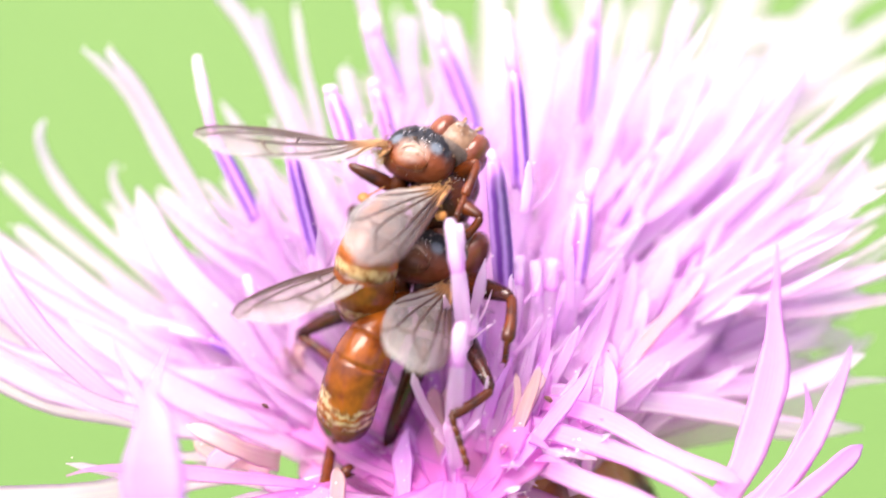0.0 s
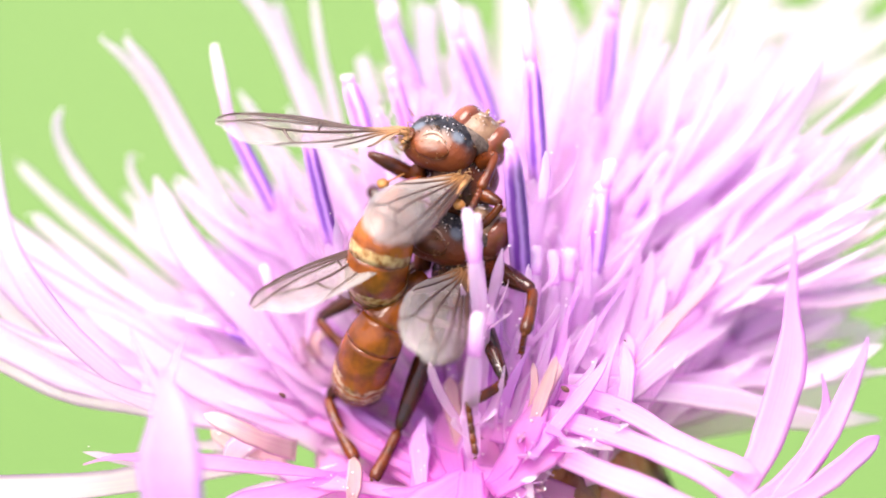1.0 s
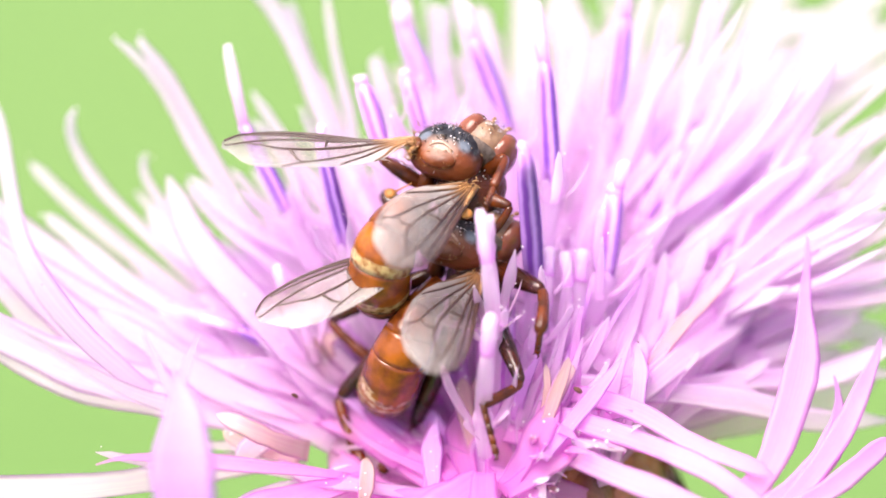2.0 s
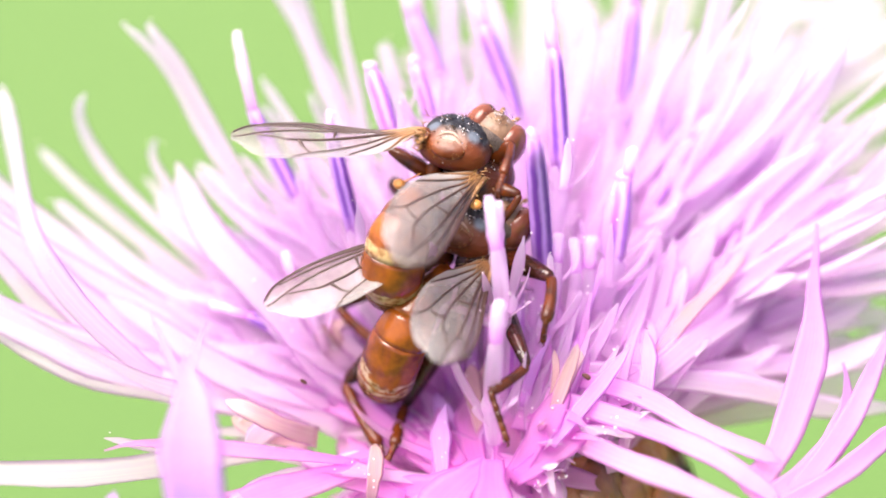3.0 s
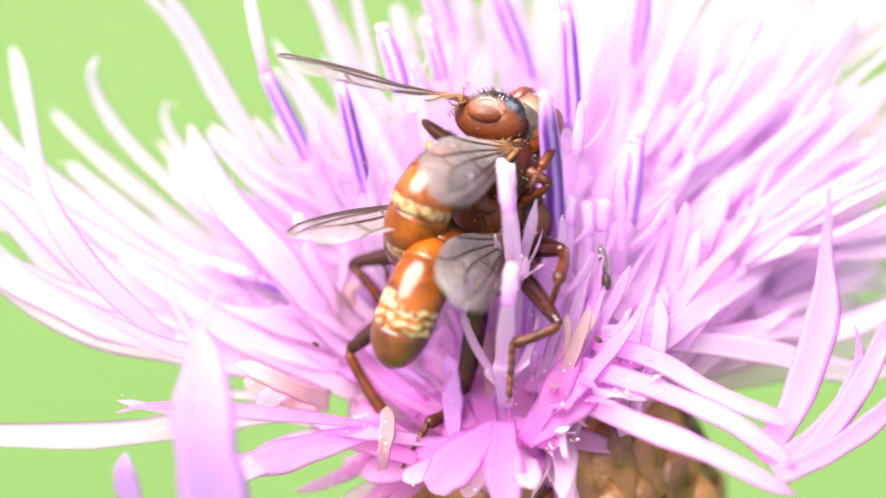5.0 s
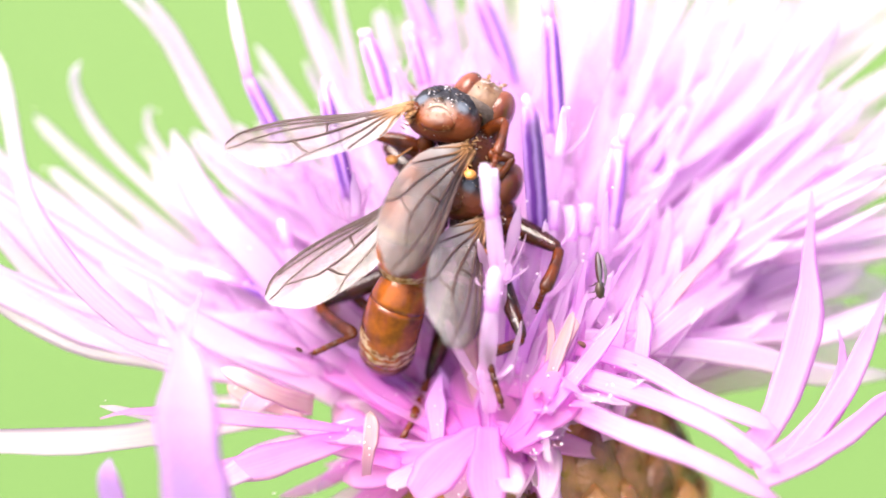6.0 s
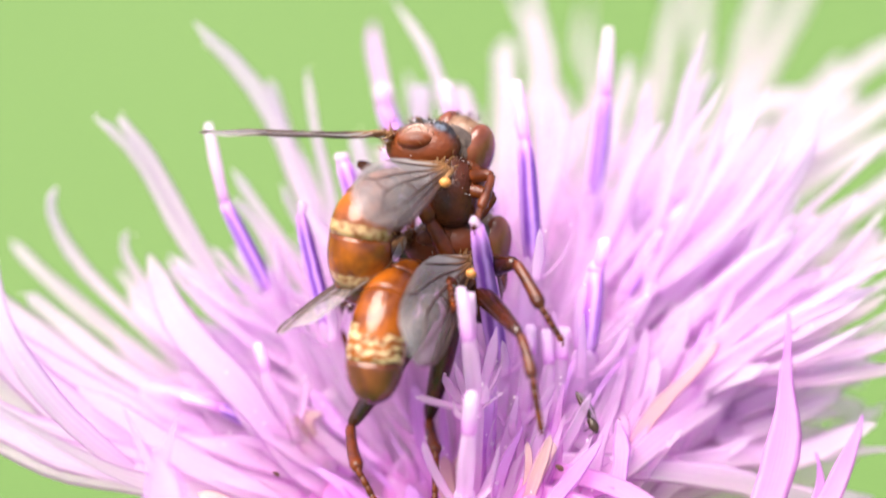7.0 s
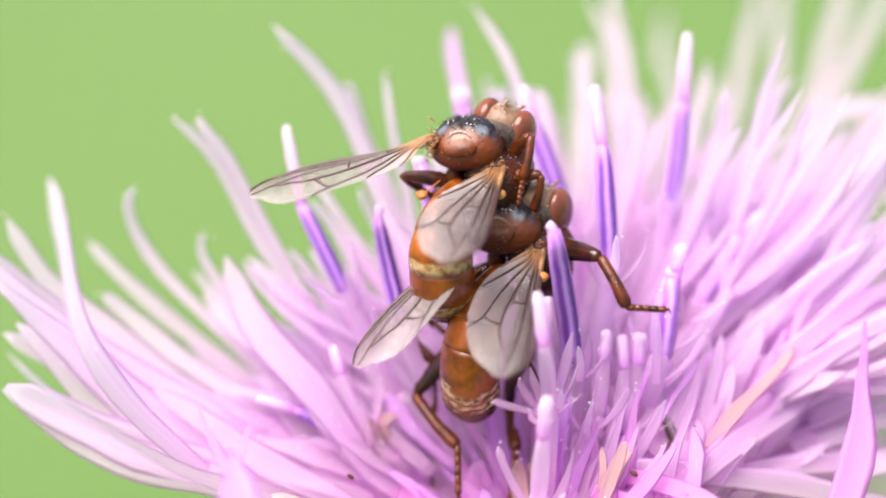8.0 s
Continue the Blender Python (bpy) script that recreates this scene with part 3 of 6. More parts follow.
for tip, via, width, *rest in (
        ((-2.28, -5.08, 7.2), (-2.2, -5.75, 6.04), 0.89, (-2.02, -5.87, 3.83), 1),
        ((-8.73, 2.51, 6.35), (-7.31, 1.24, 6.16), 0.54, (-4.43, -0.43, 5.25)),
        ((-10.27, 5.58, 7.66), (-9.15, 4.33, 7.5), 0.58, (-5.54, 1.08, 5.87)),
        ((-3.93, 18.23, 15.58), (-2.57, 13.7, 11.74), 0.76),
        ((7.78, 10.65, 10.44), (6.86, 8.88, 9.38), 0.89),
        ((-6.2, 2.07, 7.59), (-5.32, 1.58, 6.73), 0.80, (-3.33, -0.21, 5.63)),
        ((11.11, 11.84, 10.5), (9.73, 10.98, 9.01), 0.67),
        ((1.12, -0.3, 9.49), (0.78, -2.23, 8.13), 0.76, (0.13, -3.63, 5.71), 1),
        ((-0.31, -4.27, 6.61), (-0.1, -4.91, 5.5), 0.89, (-0.1, -5.66, 4.2), 1),
        ):
    petal(PETAL_LILAC, tip, via, width, *rest)
for tip, via, width, *rest in (
        ((-10.4, -1.5, 5.4), (-9.21, -2.1, 4.36), 0.80, (-7.25, -2.48, 3.7)),
        ((-6.77, 0.83, 7.43), (-6.18, 0.11, 6.2), 0.94, (-4.63, -1.94, 4.64)),
        ((2.79, -3.18, 8.5), (2.47, -3.84, 7.35), 0.71, (1.85, -4.06, 4.96)),
        ((-0.78, -3.36, 8.18), (-0.7, -4.05, 6.98), 0.80, (-0.3, -4.39, 4.4)),
        ((9.89, 5.44, 7.43), (7.97, 2.6, 6.5), 0.71, (5.66, -0.43, 5.25)),
        ((-4.15, -6.3, 6.08), (-4.57, -6.81, 5.2), 0.76, (-4.79, -7.03, 3.83)),
        ):
    petal(PETAL_CREAM, tip, via, width, *rest)
for tip, via, low, width in (
        ((-6.33, 3.97, 14.87), (-6.42, 3.78, 14.55), (-5.39, 1.6, 10.77), 0.67),
        ((2.01, 6.39, 19.08), (2.23, 5.25, 17.09), (2.51, 2.8, 12.85), 0.80),
        ((-10.11, 7.31, 16.66), (-9.47, 5.82, 14.08), (-7.64, 4, 10.93), 0.67),
        ((5.74, 10.94, 18.94), (5.58, 9.71, 16.82), (4.96, 7.2, 12.47), 0.76),
        ((-0.85, 9.93, 17.2), (-0.49, 9.26, 16.04), (0.89, 7.31, 12.66), 0.85),
        ((-11.82, 4.69, 10.12), (-10.4, 4.04, 9), (-7.74, 2.69, 6.66), 0.67),
        ((-11.03, 1.62, 7.8), (-9.67, 1.37, 7.37), (-7.69, 0.89, 6.55), 0.58),
        ):
    disc_floret(tip, via, low, width, ANTHER, plump=1.15)
for tip, via, low, width in (
        ((-4.91, 5.92, 16.26), (-4.82, 5.7, 15.88), (-4.03, 4.44, 13.7), 0.80),
        ((-3.16, 6.87, 15.9), (-3.12, 6.68, 15.57), (-2.5, 5.6, 13.7), 0.62),
        ((5.04, 2.91, 13.04), (4.91, 2.69, 12.66), (4.52, 1.06, 9.83), 0.94),
        ((-3.41, 11.73, 16.32), (-3.25, 11.28, 15.53), (-2.23, 9.92, 13.19), 0.85),
        ((9.82, 4.97, 8.6), (9.73, 4.82, 8.35), (8.93, 4.24, 7.35), 0.45),
        ((14, 10.73, 10.58), (13.77, 10.5, 10.18), (12.63, 9.3, 8.1), 0.54),
        ((8.68, 6.65, 13.52), (7.88, 6.17, 12.69), (6.13, 4.73, 10.19), 0.62),
        ((5.48, 3.39, 13.87), (5.08, 2.8, 12.85), (4.54, 1.36, 10.36), 0.62),
        ((10.5, 10.9, 10.87), (10.16, 10.73, 10.58), (9.59, 10.04, 9.39), 0.62),
        ):
    disc_floret(tip, via, low, width, ANTHER_PINK, plump=1.45)
for tip, via, low, width in (
        ((-0.33, -2.96, 14.87), (-0.08, -3.85, 13.32), (0.21, -2.77, 10.2), 0.67),
        ((0.06, -5.2, 12), (-0.08, -5.55, 10.38), (-0.22, -5.01, 7.32), 0.71),
        ((3.69, 1.6, 10.77), (3.6, 1, 9.74), (3.21, -0.2, 7.66), 0.76),
        ((8.13, 5.71, 9.9), (8.13, 5.58, 9.67), (7.81, 4.58, 7.93), 0.45),
        ((-0.04, -2.12, 14.33), (0.05, -2.47, 12.73), (0.26, -2.34, 9.94), 0.54),
        ):
    disc_floret(tip, via, low, width, PETAL_PINK, plump=1.35)
for tip, via, low, width in (
        ((2.44, 0.77, 11.33), (2.35, 0.25, 10.43), (2.03, -0.95, 8.36), 0.58),
        ((3.15, 1.06, 10.83), (3.11, 0.46, 9.8), (2.8, -0.62, 7.92), 0.54),
        ((-7.93, 2.24, 9.88), (-7.85, 1.65, 8.86), (-6.9, 0.55, 6.96), 0.54),
        ):
    disc_floret(tip, via, low, width, PETAL_PINK, plump=1.45)

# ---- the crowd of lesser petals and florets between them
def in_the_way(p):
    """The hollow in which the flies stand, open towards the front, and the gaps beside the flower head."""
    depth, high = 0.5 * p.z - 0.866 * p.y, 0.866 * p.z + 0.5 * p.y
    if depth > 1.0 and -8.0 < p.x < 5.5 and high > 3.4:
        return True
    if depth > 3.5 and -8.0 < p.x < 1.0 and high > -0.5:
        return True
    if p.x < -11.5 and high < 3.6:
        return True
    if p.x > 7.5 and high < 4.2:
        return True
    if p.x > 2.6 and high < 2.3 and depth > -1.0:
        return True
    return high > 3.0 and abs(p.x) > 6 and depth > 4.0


def ray(az, el, length, lift):
    a = Vector((math.cos(az) * math.cos(el), math.sin(az) * math.cos(el), math.sin(el)))
    tip = HEART + a * length
    via = HEART + a * (length * 0.6) + Vector((0, 0, lift))
    return tip, via


def crowd(count, az_range, el_range, len_range, widths, materials, pointed=0.0, name="petal"):
    made, tries = 0, 0
    while made < count and tries < count * 30:
        tries += 1
        az, el = radians(rng.uniform(*az_range)), radians(rng.uniform(*el_range))
        length = rng.uniform(*len_range)
        tip, via = ray(az, el, length, rng.uniform(-0.9, 0.5))
        tip += Vector((rng.gauss(0, 0.7), rng.gauss(0, 0.7), rng.gauss(0, 0.5)))
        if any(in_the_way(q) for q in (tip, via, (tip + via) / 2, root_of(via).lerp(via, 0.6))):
            continue
        m = rng.choice(materials)
        if name == "ray_floret":
            ray_floret(m, tip, via, rng.choice((3, 4, 4, 5)), rng.uniform(*widths))
            made += 1
            continue
        petal(m, tip, via, rng.uniform(*widths), pointed=1 if rng.random() < pointed else 0, name=name, twist=rng.uniform(-0.9, 0.9), cup=rng.uniform(0.1, 0.5))
        made += 1


PP, PK, CR = PETAL_PALE, PETAL_PINK, PETAL_CREAM
crowd(16, (-12, 60), (8, 40), (8.5, 13), (1.8, 2.8), (PP, PP, PK))
crowd(8, (60, 130), (20, 45), (8, 12), (1.6, 2.4), (PP, PK))
crowd(12, (130, 195), (8, 38), (8, 12), (1.6, 2.6), (PP, PP, PK))
crowd(22, (15, 88), (22, 46), (16, 21), (0.4, 0.65), (PP, PP, PP, PK), name="ray_floret")
crowd(10, (92, 168), (24, 44), (13, 16), (0.45, 0.7), (PP,), name="ray_floret")
crowd(12, (8, 58), (8, 40), (15, 20), (0.7, 1.1), (PP, PP, PP, PK), name="ray_floret")
crowd(12, (150, 188), (6, 30), (12, 15.5), (0.5, 0.8), (PP,), name="ray_floret")
crowd(14, (10, 90), (28, 60), (10, 16), (0.4, 0.8), (PP, PP, PK))
crowd(16, (90, 170), (28, 58), (9, 14), (0.4, 0.8), (PP,))
crowd(30, (10, 70), (12, 52), (10, 18), (0.9, 1.8), (PP, PP, PP, PK))
crowd(42, (120, 188), (10, 50), (9, 14), (0.3, 0.7), (PP,))
crowd(44, (20, 160), (46, 80), (5, 9.5), (0.4, 0.75), (PP, PK, PP, PP), 0.4)
crowd(34, (-25, 45), (12, 60), (6, 11), (0.8, 1.4), (PP, PP, PK), 0.5)
crowd(24, (8, 62), (14, 50), (11, 18), (0.9, 1.5), (PP,))
crowd(12, (130, 185), (12, 48), (10, 14), (0.8, 1.2), (PP,))
crowd(44, (140, 225), (12, 60), (6, 11), (0.4, 0.8), (PP, PP, PK), 0.5)
crowd(46, (190, 350), (0, 60), (4.5, 8.5), (0.4, 0.9), (PETAL_BROAD, PK), 0.6)
crowd(18, (200, 300), (-22, 12), (7, 10), (0.7, 1.2), (PETAL_BROAD, PK), 0.5)
crowd(24, (180, 360), (35, 85), (2.6, 5.2), (0.4, 0.9), (PETAL_BROAD, PK), 0.6)
crowd(30, (0, 55), (20, 60), (6, 13), (0.9, 1.6), (PP, PP, PK), 0.2)
crowd(12, (200, 340), (10, 60), (5, 8), (0.5, 0.7), (CR, PP), 0.0)
for i in range(64):
    az, el = radians(rng.uniform(-20, 200)), radians(rng.uniform(25, 75))
    tip, via = ray(az, el, rng.uniform(7.5, 14.5), 0)
    low = HEART.lerp(tip, 0.72)
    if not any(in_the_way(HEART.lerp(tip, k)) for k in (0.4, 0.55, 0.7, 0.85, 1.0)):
        disc_floret(tip, HEART.lerp(tip, 0.94), low, rng.uniform(0.42, 0.6), rng.choice((ANTHER_PINK, PETAL_PINK, PETAL_MAGENTA, PETAL_PINK)))

# loose pollen on the petals
bm = bmesh.new()
for p in GRAINS:
    q = rng.uniform(0.025, 0.06)
    ball(bm, p + Vector((rng.gauss(0, 0.15), rng.gauss(-0.2, 0.15), rng.gauss(0.2, 0.12))), (q, q, q), 4, 6)
dust = part("pollen_dust", bm, POLLEN, None)
tagged(dust, "white pollen grains scattered over the petals", "pollen", kind="stuff")

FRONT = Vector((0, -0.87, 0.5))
PETAL_ARM = petal_material("petal_arm", (0.97, 0.52, 0.91), (0.97, 0.60, 0.93), (0.95, 0.52, 0.92), 0.66, 0.1, 0.12, 0.3)
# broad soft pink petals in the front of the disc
FAN = (
    ((9.36, 8.42, 8.59), (7.53, 3.38, 7.85), 1.28, (5.12, -1.59, 7.24), 0),
    ((13.63, 10.17, 7.62), (9.89, 5.11, 6.84), 1.58, (5.88, -1.92, 6.68), 0),
    ((15.02, 8.21, 6.22), (11.05, 3.68, 6.38), 1.7, (6.1, -2.03, 6.49), 0),
    ((11.88, 11.51, 7.93), (8.99, 5.33, 7.23), 1.41, (5.55, -1.76, 6.96), 0),
    ((16.13, 13.14, 6.76), (12.08, 7.4, 6.82), 1.49, (7.41, 0.44, 6.77), 0),
    ((16.47, 15.72, 7.23), (12.71, 9.94, 7.22), 1.41, (8.13, 1.74, 7.02), 0),
    ((8.57, 10.86, 8.81), (6.47, 4.69, 8.12), 1.19, (4.26, -1.59, 7.24), 0),
    ((10.87, 13.84, 7.98), (8.22, 7.63, 7.21), 1.28, (5.17, -0.63, 6.91), 0),
    ((6.91, 9.64, 8.7), (5.31, 3.71, 8.43), 1.06, (3.61, -1.49, 7.43), 0),
    ((12.05, 4.69, 8.12), (9.16, 0.99, 7.72), 1.28, (5.72, -2.93, 6.92), 0),
    ((10.33, 2.4, 8.16), (8.0, -0.3, 7.47), 1.11, (5.07, -2.99, 6.83), 0),
    ((13.13, 6.76, 7.71), (10.63, 3.16, 7.47), 0.64, (6.64, -1.81, 6.86), 1),
    ((7.87, 6.12, 8.59), (6.36, 2.18, 7.78), 0.55, (4.64, -2.66, 7.39), 1),
    ((10.04, 7.86, 7.61), (8.08, 3.04, 7.27), 0.72, (5.51, -2.72, 7.29), 1),
)
STRAND = (
    ((6.92, 2.42, 10.19), (5.39, 0.57, 8.98), 0.19, (4.04, -1.38, 7.61), 0),
    ((9.67, 3.23, 9.59), (8.72, 1.76, 9.05), 0.32, (7.56, 0.13, 8.23), 0),
    ((3.68, 2.09, 9.62), (3.32, 0.24, 8.42), 0.28, (2.96, -1.7, 7.05), 0),
    ((4.62, -2.55, 8.57), (3.85, -3.73, 7.54), 0.64, (2.01, -5.81, 5.94), 1),
    ((5.66, -0.98, 8.31), (5.76, -2.5, 7.66), 0.72, (5.48, -3.84, 6.35), 1),
    ((3.43, -1.05, 8.18), (3.2, -2.02, 7.5), 0.55, (2.92, -3.09, 6.64), 1),
    ((1.95, -2.07, 8.41), (1.42, -2.77, 7.2), 0.51, (1.08, -3.84, 6.35), 1),
    ((0.89, -0.89, 9.46), (0.66, -2.13, 8.32), 0.81, (0.56, -2.99, 6.83), 0),
)
CREAM = (
    ((9.2, 2.22, 9.84), (7.67, 0.29, 8.51), 0.64, (6.2, -1.59, 7.24), 0),
    ((7.18, -1.38, 7.61), (6.42, -1.7, 7.05), 0.34, (5.83, -2.88, 7.01), 0),
    ((2.89, -3.3, 8.28), (2.57, -3.84, 7.35), 0.58, (1.91, -5.12, 6.14), 0),
    ((2.39, -2.18, 8.22), (2.26, -3.31, 7.27), 0.38, (1.93, -4.48, 6.24), 0),
    ((-0.69, -2.45, 7.76), (-0.56, -3.09, 6.64), 0.72, (-0.48, -4.22, 5.7), 0),
    ((-10.46, -3.22, 6.42), (-8.91, -3.61, 5.75), 0.85, (-6.87, -4.01, 5.06), 0),
    ((-5.55, 1.74, 7.02), (-6.2, 1.09, 6.89), 0.64, (-5.31, -0.21, 5.63), 0),
)
ARM = (
    ((15.41, -0.24, 3.58), (9.52, -1.31, 5.74), 1.11, (3.57, -2.77, 7.2), 0),
    ((15.62, 2.73, 4.74), (11.88, 0.84, 5.45), 0.98, (7.78, -1.07, 6.15), 0),
    ((15.95, 6.04, 4.46), (13.26, 4.32, 5.48), 1.28, (9.67, 1.19, 6.06), 0),
    ((16.16, 8.56, 4.83), (13.9, 6.61, 5.44), 1.28, (10.49, 3.24, 5.61), 0),
)
REACH = (
    ((10.36, -6.76, 5.3), (7.35, -4.86, 6.58), 0.85, (3.14, -2.88, 7.01), 0),
    ((10.6, -8.3, 4.62), (7.5, -6.33, 6.03), 0.94, (1.83, -3.63, 6.72), 0),
    ((10.62, -9.52, 4.52), (6.39, -7.67, 5.71), 0.98, (0.73, -5.38, 6.68), 0),
)
CURL = (
    ((12.4, 1.96, 11.4), (11.7, -3.2, 7.46), 1.45, (9.26, -7.55, 4.93), 1),
    ((13.39, -1.62, 7.2), (12.83, -4.75, 5.78), 1.11, (9.75, -8.16, 4.87), 1),
    ((15.08, -1.05, 8.18), (13.85, -3.73, 6.53), 0.98, (11.06, -7.55, 4.93), 1),
    ((15.13, -4.27, 5.6), (13.27, -6.3, 5.08), 0.98, (9.92, -8.75, 4.84), 0),
)
FRONTAL = (
    ((-10.56, 2.1, 5.64), (-7.28, -0.38, 5.34), 2.13, (-3.32, -3.33, 4.24), 1),
    ((-15.04, -4.12, 4.87), (-10.58, -5.04, 5.28), 0.68, (-5.04, -4.49, 4.22), 1),
    ((-8.19, -3.31, 4.28), (-6.34, -4.16, 3.8), 1.19, (-3.52, -5.98, 3.65), 1),
    ((-10.79, -6.35, 3.0), (-8.44, -5.87, 3.83), 1.41, (-4.39, -4.49, 4.22), 0),
    ((-6.18, -1.31, 3.73), (-5.28, -3.12, 3.59), 1.49, (-2.88, -5.87, 3.83), 1),
    ((-2.31, -3.34, 6.21), (-2.2, -4.49, 5.23), 0.81, (-2.45, -6.81, 4.2), 1),
    ((-7.33, 1.51, 5.61), (-5.53, -0.65, 4.87), 1.49, (-2.24, -3.43, 4.05), 1),
    ((-4.66, -0.45, 4.23), (-3.55, -2.26, 4.08), 1.7, (-1.39, -5.66, 4.2), 1),
    ((-0.72, -1.92, 6.68), (-0.95, -4.06, 5.97), 1.28, (-0.55, -7.34, 5.29), 1),
    ((0.77, -3.31, 6.27), (0.53, -5.33, 5.77), 1.41, (0.06, -8.39, 5.48), 1),
    ((2.29, -2.35, 6.94), (1.81, -5.01, 6.32), 1.28, (0.48, -8.18, 5.84), 1),
    ((4.02, -2.89, 6.0), (2.66, -5.33, 5.77), 1.28, (0.69, -8.18, 5.84), 1),
    ((-3.79, 1.29, 5.23), (-2.89, -1.3, 4.76), 1.36, (-1.38, -4.91, 4.49), 1),
    ((-5.46, -5.88, 2.82), (-3.31, -6.4, 3.92), 1.7, (-0.36, -8.07, 6.02), 0),
    ((-2.87, -9.23, 4.02), (-2.03, -8.6, 5.11), 1.92, (-0.36, -7.97, 6.2), 0),
    ((0.02, -12.03, 5.16), (-0.18, -10.79, 6.31), 1.7, (-0.16, -8.7, 6.93), 0),
)
for tip, via, width, low, pointed in FRONTAL:
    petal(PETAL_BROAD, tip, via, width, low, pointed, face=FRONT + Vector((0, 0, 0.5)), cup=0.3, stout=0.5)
for rows, tissue, stout in ((FAN, PETAL_PINK, 0.6), (STRAND, PETAL_LILAC, 0.8), (CREAM, PETAL_CREAM, 0.9), (ARM, PETAL_PALE, 0.8), (REACH, PETAL_ARM, 0.8), (CURL, PETAL_CURL, 0.75)):
    for tip, via, width, low, pointed in rows:
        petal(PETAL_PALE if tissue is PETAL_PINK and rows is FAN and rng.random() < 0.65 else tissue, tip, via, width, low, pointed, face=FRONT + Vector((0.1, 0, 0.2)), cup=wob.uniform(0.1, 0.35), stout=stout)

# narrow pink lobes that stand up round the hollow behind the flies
PETAL_INNER = petal_material("petal_inner", (0.96, 0.52, 0.91), (0.97, 0.62, 0.93), (0.97, 0.74, 0.95), 0.78, 0.25, 0.15, 0.5, clear=0.5)
PETAL_FLOOR = petal_material("petal_floor", (0.97, 0.54, 0.92), (0.98, 0.64, 0.94), (0.98, 0.74, 0.955), 0.75, 0.2, 0.15, 0.4, clear=0.4)
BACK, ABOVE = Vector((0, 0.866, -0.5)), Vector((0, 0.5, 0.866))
for _ in range(80):
    a, reach, sunk = radians(rng.uniform(-75, 62)), rng.uniform(2.8, 7.4), rng.uniform(0.0, 3.5)
    low = Vector((0.2 + rng.uniform(-1.6, 1.6), -4.8, 3.8)) + BACK * rng.uniform(0.0, 2.5)
    tip = low + (Vector((1, 0, 0)) * math.sin(a) + ABOVE * math.cos(a)) * reach + BACK * sunk
    via = low.lerp(tip, 0.5) + Vector((rng.uniform(-0.4, 0.4), 0, 0)) + BACK * rng.uniform(-0.3, 0.4)
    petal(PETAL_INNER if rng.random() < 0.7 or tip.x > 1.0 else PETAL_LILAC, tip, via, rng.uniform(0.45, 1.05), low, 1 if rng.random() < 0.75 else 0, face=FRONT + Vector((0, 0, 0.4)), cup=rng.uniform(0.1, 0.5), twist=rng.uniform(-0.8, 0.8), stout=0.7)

# broad flat petals on the floor of the hollow, round the hind legs
for k in range(26):
    a, reach = radians(rng.uniform(-84, 28)), rng.uniform(3.6, 6.6)
    low = Vector((rng.uniform(-1.9, 0.6), 0, 0)) + ABOVE * rng.uniform(0.6, 1.8) - BACK * rng.uniform(3.6, 4.4)
    tip = low + (Vector((1, 0, 0)) * math.sin(a) + ABOVE * math.cos(a) * 0.8) * reach + BACK * rng.uniform(0.4, 1.5)
    via = low.lerp(tip, 0.5) + Vector((0, 0, rng.uniform(-0.3, 0.2)))
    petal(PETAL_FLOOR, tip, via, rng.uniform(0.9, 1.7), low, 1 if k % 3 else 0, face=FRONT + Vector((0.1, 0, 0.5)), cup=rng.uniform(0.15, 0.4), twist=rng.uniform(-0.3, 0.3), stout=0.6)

# short petals that droop from the middle over the bracts
for tip, via, width, low in (((1.32, -5.29, 2.04), (0.44, -5.41, 3.84), 1.5, (-0.31, -4.83, 4.43)),
                             ((3.05, -4.85, 2.40), (1.19, -5.24, 3.93), 1.2, (-0.09, -4.61, 4.42)),
                             ((4.04, -4.11, 2.89), (1.52, -4.87, 4.16), 1.0, (-0.20, -4.39, 4.40)),
                             ((-0.30, -5.51, 2.06), (-0.48, -5.62, 3.67), 1.7, (-0.52, -4.88, 4.34))):
    petal(PETAL_FLOOR, tip, via, width, low, 0, face=FRONT + Vector((0, 0, 0.5)), cup=0.4, stout=0.6)

# slim lobes and florets beside the flies
for _ in range(60):
    low = Vector((rng.uniform(0.8, 5.2), -4.2, 4.0)) + ABOVE * rng.uniform(-0.4, 1.4) + BACK * rng.uniform(-0.6, 2.2)
    a, reach = radians(rng.uniform(-14, 46)), rng.uniform(2.2, 6.4)
    tip = low + (Vector((1, 0, 0)) * math.sin(a) + ABOVE * math.cos(a)) * reach + BACK * rng.uniform(-0.6, 2.2)
    via = low.lerp(tip, 0.5) + Vector((rng.uniform(-0.3, 0.3), 0, 0))
    petal(rng.choice((PETAL_PINK, PETAL_PALE, PETAL_INNER, PETAL_PINK)), tip, via, rng.uniform(0.3, 0.75), low, 1 if rng.random() < 0.6 else 0, face=FRONT + Vector((0, 0, 0.4)), cup=rng.uniform(0.1, 0.5), twist=rng.uniform(-0.8, 0.8), stout=0.8)

PETAL_GLOW = petal_material("petal_glow", (0.98, 0.80, 0.965), (0.98, 0.91, 0.975), (0.98, 0.955, 0.985), 0.82, 0.3, 0.3, 0.35, 0.42)
